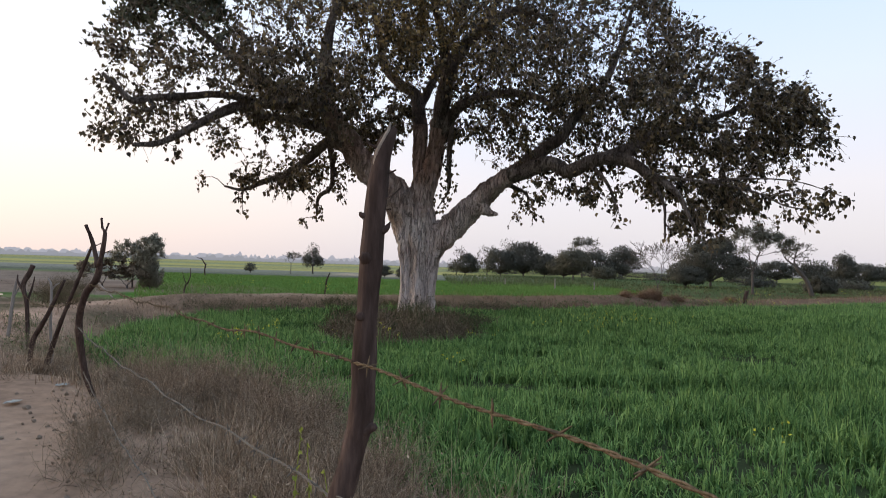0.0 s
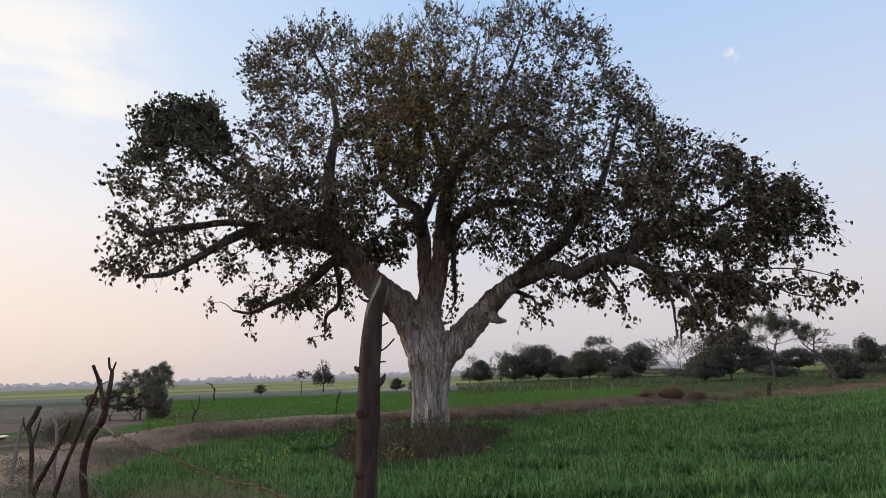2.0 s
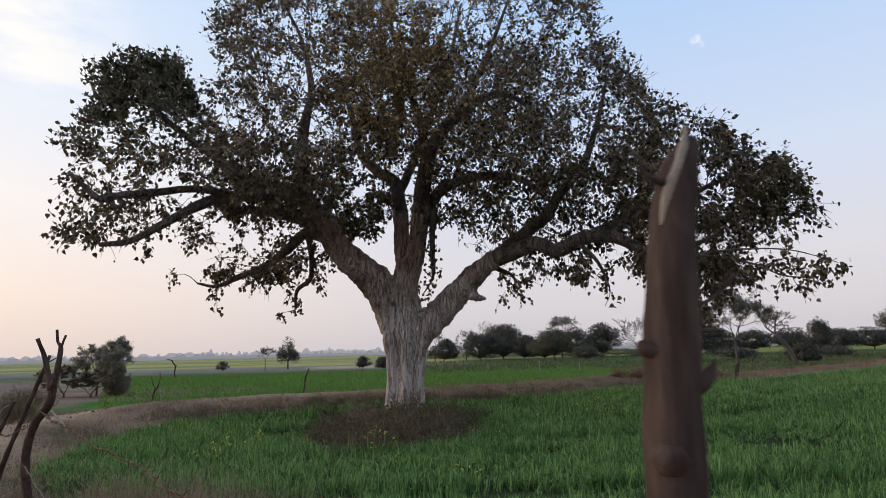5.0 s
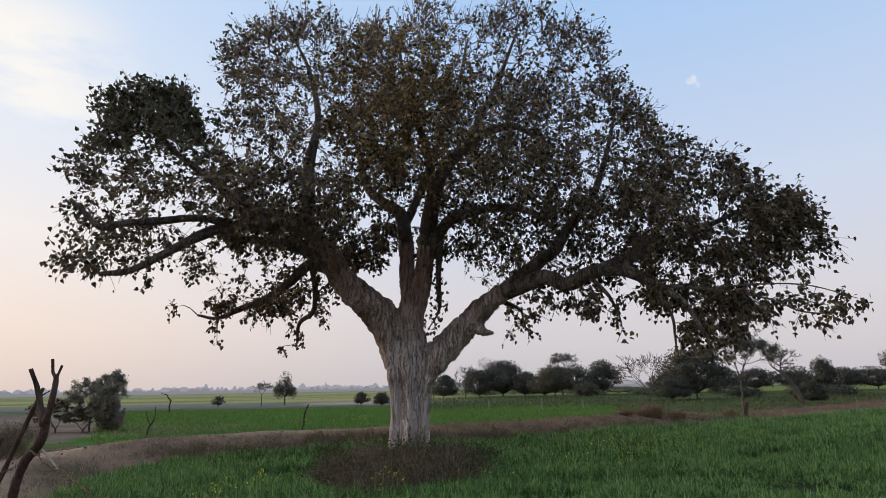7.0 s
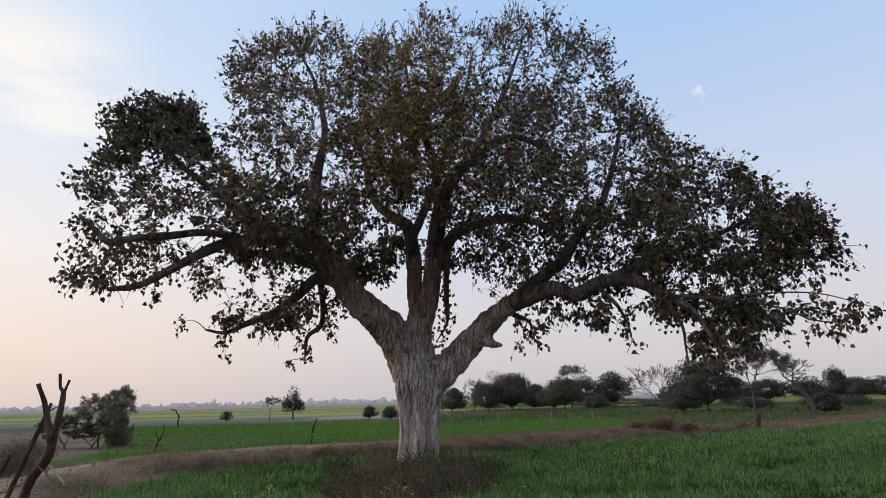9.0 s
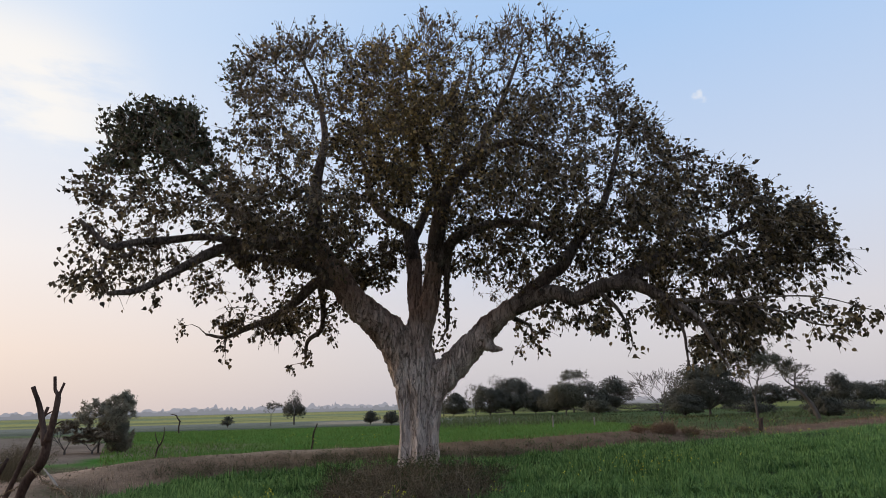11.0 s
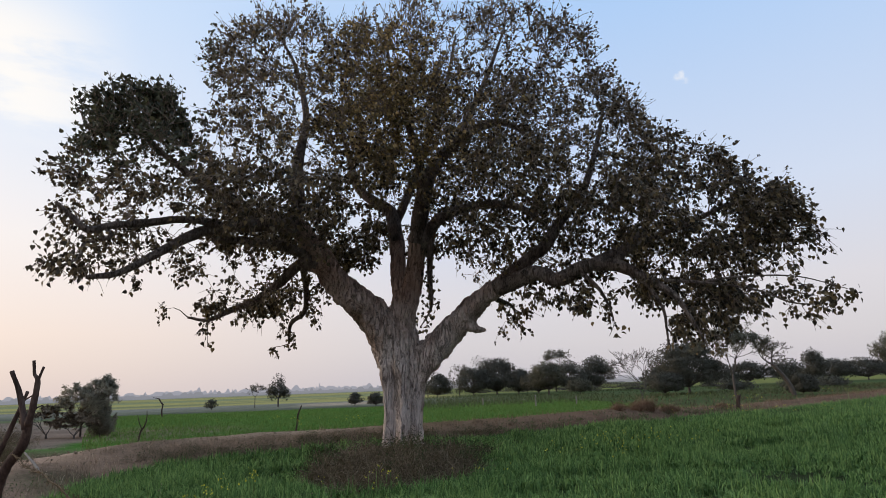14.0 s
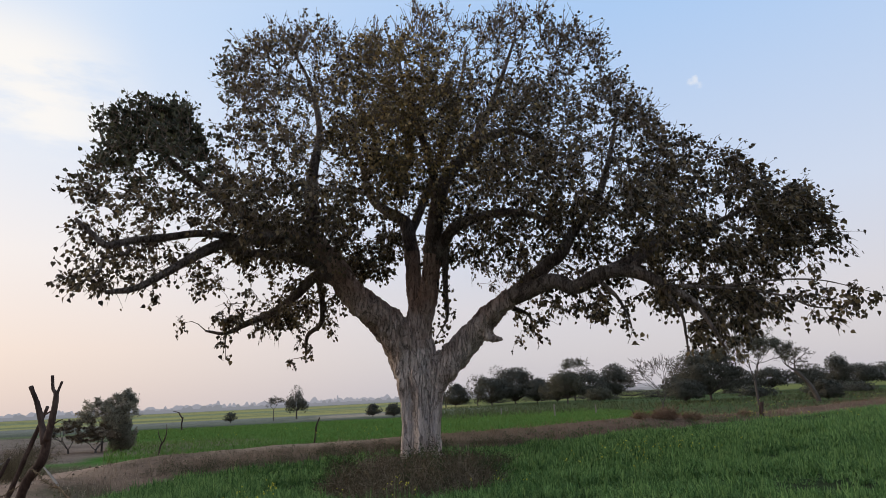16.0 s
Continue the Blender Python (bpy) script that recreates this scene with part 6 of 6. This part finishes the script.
# ---- trees and bushes further off ----
def branching(fork, height, width, depth, r, lean, g):
    """Boughs that fork again and again into fine twigs, within a given height and width."""
    lines, radii, tips = [], [], []
    centre = np.array((fork[0] + lean * height * 0.1, 0, height))

    def grow(p, d, length, rad, level):
        pts = [p]
        q = p
        for _ in range(4):
            d = d + g.normal(0, 0.13, 3) + np.array((0, 0, 0.04))
            d = d / np.linalg.norm(d)
            q = q + d * length / 4
            pts.append(q)
        lines.append(np.array(pts))
        radii.append(np.linspace(rad, rad * 0.62, 5))
        if level >= 6:
            tips.append(q)
            tips.append(pts[2])
            return
        for _ in range(3 if level < 2 or g.uniform() < 0.4 else 2):
            e = d + g.normal(0, 0.52, 3) * np.array((1, 0.8, 0.7))
            grow(pts[4 if g.uniform() < 0.6 else 3], e / np.linalg.norm(e), length * g.uniform(0.6, 0.86), rad * 0.55, level + 1)

    for k in range(3):
        a = g.uniform(0, 2 * np.pi) if k else (0.3 if lean >= 0 else math.pi - 0.3)
        d = np.array((math.cos(a) * 0.55 + lean * 0.3, math.sin(a) * 0.4, 0.9))
        grow(np.array(fork), d / np.linalg.norm(d), (height - fork[2]) * 0.30, r * 0.6, 1)
    L = np.array(lines)
    # fit the head to its height and width
    top = np.percentile(L[:, -1, 2], 99.5)
    L[..., 2] = fork[2] + (L[..., 2] - fork[2]) * (height - fork[2]) / (top - fork[2])
    for ax, span in ((0, width), (1, depth)):
        lo, hi = np.percentile(L[:, -1, ax], [1, 99])
        L[..., ax] = fork[ax] + (L[..., ax] - fork[ax]) * span / max(0.1, hi - lo)
    ends = [q for q in L[np.array([x[0] < r * 0.09 for x in radii])][:, -1]] or [q for q in L[:, -1]]
    return list(L), [np.maximum(x, 0.006 + 0.0012 * height) for x in radii], ends


def far_tree(name, label, x, y, height, width, kind="round", base=0.0, trunk=0.08, leaf=FAR_LEAF, leaves=1500, size=0.22, lean=0.0, stout=1.0, depth=None, category="tree", group="", seed=1, lumps=64):
    """A trunk with limbs and a crown of small leaves gathered in uneven clumps."""
    g = np.random.default_rng(seed)
    ob = empty(name, label, category, group)
    ob.location = (x, y, base)
    depth = depth or width * 0.8
    h0 = height * trunk
    r = stout * max(0.04, height * (0.024 if kind == "round" else 0.016))
    fork = np.array((lean * height * 0.35, 0, h0))
    v, f = tube([(0, 0, -0.15, r * 1.3), (lean * height * 0.12, 0, h0 * .5, r), (*fork, r * .85)], 8, 4, 0.1, seed)
    mesh_object("trunk", v, f, FAR_BARK, ob)
    if kind == "bare":
        lines, radii, tips = branching(fork, height, width, depth, r, lean, g)
        v, q = many_tubes(np.array(lines)[:, [0, 2, 4]], np.array(radii)[:, [0, 2, 4]], 3)
        tagged(mesh_object("branchwork", v, q, FAR_BARK, ob), kind="stuff")
        leaves, size = int(leaves * 1.8), size * 0.75
        if leaves:
            E = np.array(tips)
            P = E[g.integers(0, len(E), leaves)] + g.normal(0, 0.02 * height, (leaves, 3))
            tagged(leaf_cloud(P, g.normal(0, 1, (leaves, 3)), size * g.uniform(0.6, 1.3, leaves), leaf, "crown", ob, 0.42, False, P - np.array((fork[0], 0, height * 0.45)) + 0.12 * height * g.normal(0, 1, P.shape)), kind="stuff")
        return ob
    # clumps spread through a dome, bulging outwards
    m = lumps
    zc = h0 + (height - h0) * 0.34
    d = g.normal(size=(m, 3))
    d /= np.linalg.norm(d, axis=1, keepdims=True)
    d[:, 2] = np.where(d[:, 2] < -0.7, -d[:, 2], d[:, 2])
    rr = g.uniform(0.2, 1.0, (m, 1)) ** 0.4
    up = np.where(d[:, 2] > 0, (height - zc) * 0.84, (zc - h0) * 0.8)
    bulge = 1 + 0.16 * np.sin(3 * np.arctan2(d[:, 1], d[:, 0]) + seed) + 0.10 * g.normal(size=m)
    C = np.stack([fork[0] + d[:, 0] * rr[:, 0] * bulge * width * 0.42, d[:, 1] * rr[:, 0] * depth * 0.42, zc + d[:, 2] * rr[:, 0] * up], 1)
    t = np.linspace(0, 1, 5)[None, :, None]
    mid = (fork + C) / 2 + g.normal(0, 0.05 * height, (m, 3)) * np.array((1, 1, 0.5))
    lines = (1 - t) ** 2 * fork + 2 * t * (1 - t) * mid[:, None] + t ** 2 * C[:, None]
    v, q = many_tubes(lines, np.broadcast_to(np.linspace(r * .45, r * .10, 5), (m, 5)), 4)
    tagged(mesh_object("branchwork", v, q, FAR_BARK, ob), kind="stuff")
    leaves, size = int(leaves * 3.8), size * 0.62
    pick = g.integers(0, m, leaves)
    off = g.normal(0, 1, (leaves, 3))
    off /= np.linalg.norm(off, axis=1, keepdims=True)
    rad = np.array((width, depth, (height - h0))) * np.array((0.15, 0.15, 0.155)) * (64 / m) ** 0.33 * g.uniform(0.6, 1.3, (m, 1))[pick]
    P = C[pick] + off * rad * (g.uniform(0.2, 1.0, (leaves, 1)) ** 0.5)
    P[:, 2] = np.maximum(P[:, 2], 0.05)
    A = off + 0.7 * g.normal(0, 1, (leaves, 3)) + np.array((0, 0, -0.4))
    tagged(leaf_cloud(P, A, size * g.uniform(0.6, 1.3, leaves), leaf, "crown", ob, 0.42, False, off + 0.9 * d[pick] + 0.25 * g.normal(0, 1, off.shape)), kind="stuff")
    return ob


far_tree("thicket", "grey-green round thorny thicket on bare earth beyond the bank", -13.85, 29, 2.25, 2.6, "bare", trunk=0.2, leaves=6500, size=0.07, leaf=THICKET, category="bush", seed=3)
far_tree("thicket", "grey-green thorny thicket on bare earth", -13.25, 29.2, 2.45, 1.3, "bare", trunk=0.4, leaves=3600, size=0.07, leaf=THICKET, category="bush", seed=33)
far_tree("thicket", "low grey-green thorny thicket on bare earth", -13.2, 28.9, 1.35, 1.1, "bare", trunk=0.05, leaves=3000, size=0.08, leaf=THICKET, category="bush", seed=37)
far_tree("thorn_bush", "low grey dead thorn bush beside the thicket", -15.0, 28.6, 1.3, 2.2, "bare", trunk=0.1, leaves=2800, size=0.08, leaf=BRUSH, category="bush", seed=4)
far_tree("thorn_bush", "low grey dead thorn bush beside the thicket", -13.7, 28.2, 1.0, 1.9, "bare", trunk=0.1, leaves=2400, size=0.08, leaf=BRUSH, category="bush", seed=5)
far_tree("small_tree", "dark upright small tree among far fields", -14.7, 75, 3.7, 2.7, trunk=0.24, leaves=1000, size=0.19, seed=11, lumps=15)
far_tree("bare_tree", "thin nearly leafless tree among far fields", -16.6, 72, 2.6, 2.0, "bare", trunk=0.45, leaves=700, size=0.085, leaf=FAR_OLIVE, seed=7)
far_tree("small_bush", "dark bush on the far field's edge", -5.4, 66, 1.35, 1.6, trunk=0.12, leaves=800, size=0.15, category="bush", seed=8)
far_tree("small_bush", "dark bush on the far field's edge", -3.04, 60, 1.3, 1.7, trunk=0.12, leaves=800, size=0.15, category="bush", seed=9)
far_tree("small_bush", "sparse shrub on the far field's edge", -20.6, 70, 1.2, 1.3, trunk=0.15, leaves=380, size=0.13, category="bush", seed=10)
far_tree("small_bush", "low grey thorny bush under the thicket", -12.95, 28.7, 1.1, 1.0, trunk=0.05, leaves=3200, size=0.08, leaf=THICKET, category="bush", seed=35, lumps=18)
ORCHARD = "tree row beyond the fields"
far_tree("far_tree", "dark round-headed tree in the far row", 5.1, 110, 3.9, 5.4, leaves=1500, size=0.32, group=ORCHARD, seed=12)
far_tree("bare_tree", "leafless pale tree in the far row", 3.6, 112, 5.2, 3.0, "bare", trunk=0.4, leaves=0, group=ORCHARD, seed=13)
far_tree("bare_tree", "thin feathery tree in the far row", 9.1, 112, 5.2, 3.7, "bare", trunk=0.25, leaves=700, size=0.2, leaf=FAR_OLIVE, group=ORCHARD, seed=14)
far_tree("far_tree", "dark round-headed tree in the far row", 10.8, 105, 4.8, 6.6, leaves=2100, size=0.32, group=ORCHARD, seed=15)
far_tree("far_tree", "broad dark dome-headed tree in the far row", 14.9, 107, 6.4, 9.8, leaves=3600, size=0.33, group=ORCHARD, seed=16)
far_tree("far_tree", "dark round-headed tree in the far row", 18.0, 104, 4.1, 5.6, leaves=1600, size=0.30, group=ORCHARD, seed=17)
far_tree("far_tree", "dark round-headed tree in the far row", 20.4, 100, 3.6, 5.0, leaves=1500, size=0.28, group=ORCHARD, seed=18)
far_tree("far_tree", "dense olive tree standing before the far row", 18.6, 85, 4.4, 5.8, leaves=3000, size=0.24, leaf=FAR_OLIVE, trunk=0.16, group=ORCHARD, seed=19)
far_tree("bare_tree", "tall feathery pale tree in the far row", 26.8, 115, 7.4, 4.8, "bare", trunk=0.45, leaves=900, size=0.24, leaf=FAR_OLIVE, group=ORCHARD, seed=20)
far_tree("far_tree", "dark round-headed tree in the far row", 28.8, 112, 5.6, 7.0, leaves=2200, size=0.32, group=ORCHARD, seed=21)
far_tree("far_tree", "dark dome-headed tree in the far row", 34.3, 115, 6.2, 7.8, leaves=2600, size=0.33, group=ORCHARD, seed=22)
far_tree("small_bush", "olive bush before the far row", 22.0, 82, 2.1, 3.3, trunk=0.15, leaves=1400, size=0.2, leaf=FAR_OLIVE, category="bush", group=ORCHARD, seed=23)
far_tree("bare_tree", "bare spreading tree with crossed stems by the bank", 13.6, 38.5, 3.4, 3.0, "bare", trunk=0.16, leaves=60, size=0.06, leaf=FAR_OLIVE, seed=124)
far_tree("far_tree", "large dark round tree at the field's far corner", 27.2, 62, 5.2, 7.0, leaves=5200, size=0.24, trunk=0.12, seed=25)
far_tree("small_bush", "dark spreading bush under the large tree", 23.9, 60, 2.2, 4.4, leaves=2300, size=0.2, trunk=0.1, category="bush", seed=26)
far_tree("feathery_tree", "open feathery olive tree with a slim trunk", 22.9, 45.3, 5.2, 5.4, "bare", trunk=0.32, leaves=6500, size=0.105, leaf=FAR_OLIVE, seed=27)
far_tree("leaning_tree", "leaning tree with a bare twiggy head", 27.7, 46, 4.0, 3.2, "bare", trunk=0.55, leaves=160, size=0.09, leaf=FAR_OLIVE, lean=-0.95, stout=2.2, seed=28)
far_tree("small_bush", "dark bush at the leaning tree's foot", 29.0, 47, 1.6, 2.4, trunk=0.1, leaves=1300, size=0.18, category="bush", seed=29)
far_tree("far_tree", "dark tree standing above the far hedge", 65.5, 100, 5.5, 4.6, leaves=1700, size=0.3, group=ORCHARD, seed=30)
for i, (x, y, h, w) in enumerate([(58, 118, 4.4, 9), (66, 121, 4.6, 9), (73, 120, 4.7, 9), (80, 116, 4.3, 9), (88, 118, 4.6, 10), (47, 116, 4.2, 8), (98, 122, 4.8, 11)]):
    far_tree("hedge_tree", "dark tree in the far hedge line", x, y, h, w, leaves=1300, size=0.42, trunk=0.12, group="far hedge", seed=40 + i)
far_tree("far_tree", "tall open dark tree past the field's corner", 55.0, 70, 6.0, 5.0, leaves=1500, size=0.24, trunk=0.4, leaf=FAR_OLIVE, seed=50)
for i, (x, y, h, w) in enumerate([(33, 64, 1.2, 4), (41, 66, 1.3, 5), (46, 68, 1.2, 4), (26, 96, 1.2, 7), (35, 96, 1.3, 7), (6, 122, 1.3, 9), (14, 124, 1.4, 9), (22, 122, 1.4, 9), (31, 126, 1.5, 9), (40, 124, 1.6, 9), (50, 122, 1.8, 9), (44, 88, 1.4, 8), (52, 80, 1.4, 8)]):
    far_tree("scrub", "low dull green scrub between far fields", x, y, h, w, leaves=480, size=0.22, trunk=0.1, category="scrub", group="field scrub", seed=60 + i)


# ---- hazy distance ----
def haze_line(name, dist, height, colour, seed, bumps):
    """A far wood: an uneven strip round the horizon, haze put into its colour and glow."""
    m = bpy.data.materials.new(name)
    m.use_nodes = True
    b = m.node_tree.nodes["Principled BSDF"]
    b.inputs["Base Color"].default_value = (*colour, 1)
    # the strip emits its own haze tint, so it stays pale whatever lights it
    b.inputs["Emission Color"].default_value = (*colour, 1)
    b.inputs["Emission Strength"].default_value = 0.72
    b.inputs["Roughness"].default_value = 1.0
    N = 6000
    a = np.linspace(-1.35, 1.35, N)
    x, y = dist * np.sin(a), dist * np.cos(a)
    g = np.random.default_rng(seed)
    h = np.full(N, 0.27)
    for _ in range(bumps):  # tree heads
        c, w, q = g.uniform(-1.35, 1.35), g.uniform(0.0014, 0.0075), g.uniform(0.26, 0.56) * (1.4 if g.uniform() < 0.03 else 1.0)
        h = np.maximum(h, q * np.sqrt(np.clip(1 - ((a - c) / w) ** 2, 0, 1)))
    h = h * height
    top = np.stack([x, y, h], 1)
    bot = np.stack([x, y, np.full(N, -3.0)], 1)
    i = np.arange(N - 1)
    f = np.stack([i, i + 1, i + 1 + N, i + N], 1)
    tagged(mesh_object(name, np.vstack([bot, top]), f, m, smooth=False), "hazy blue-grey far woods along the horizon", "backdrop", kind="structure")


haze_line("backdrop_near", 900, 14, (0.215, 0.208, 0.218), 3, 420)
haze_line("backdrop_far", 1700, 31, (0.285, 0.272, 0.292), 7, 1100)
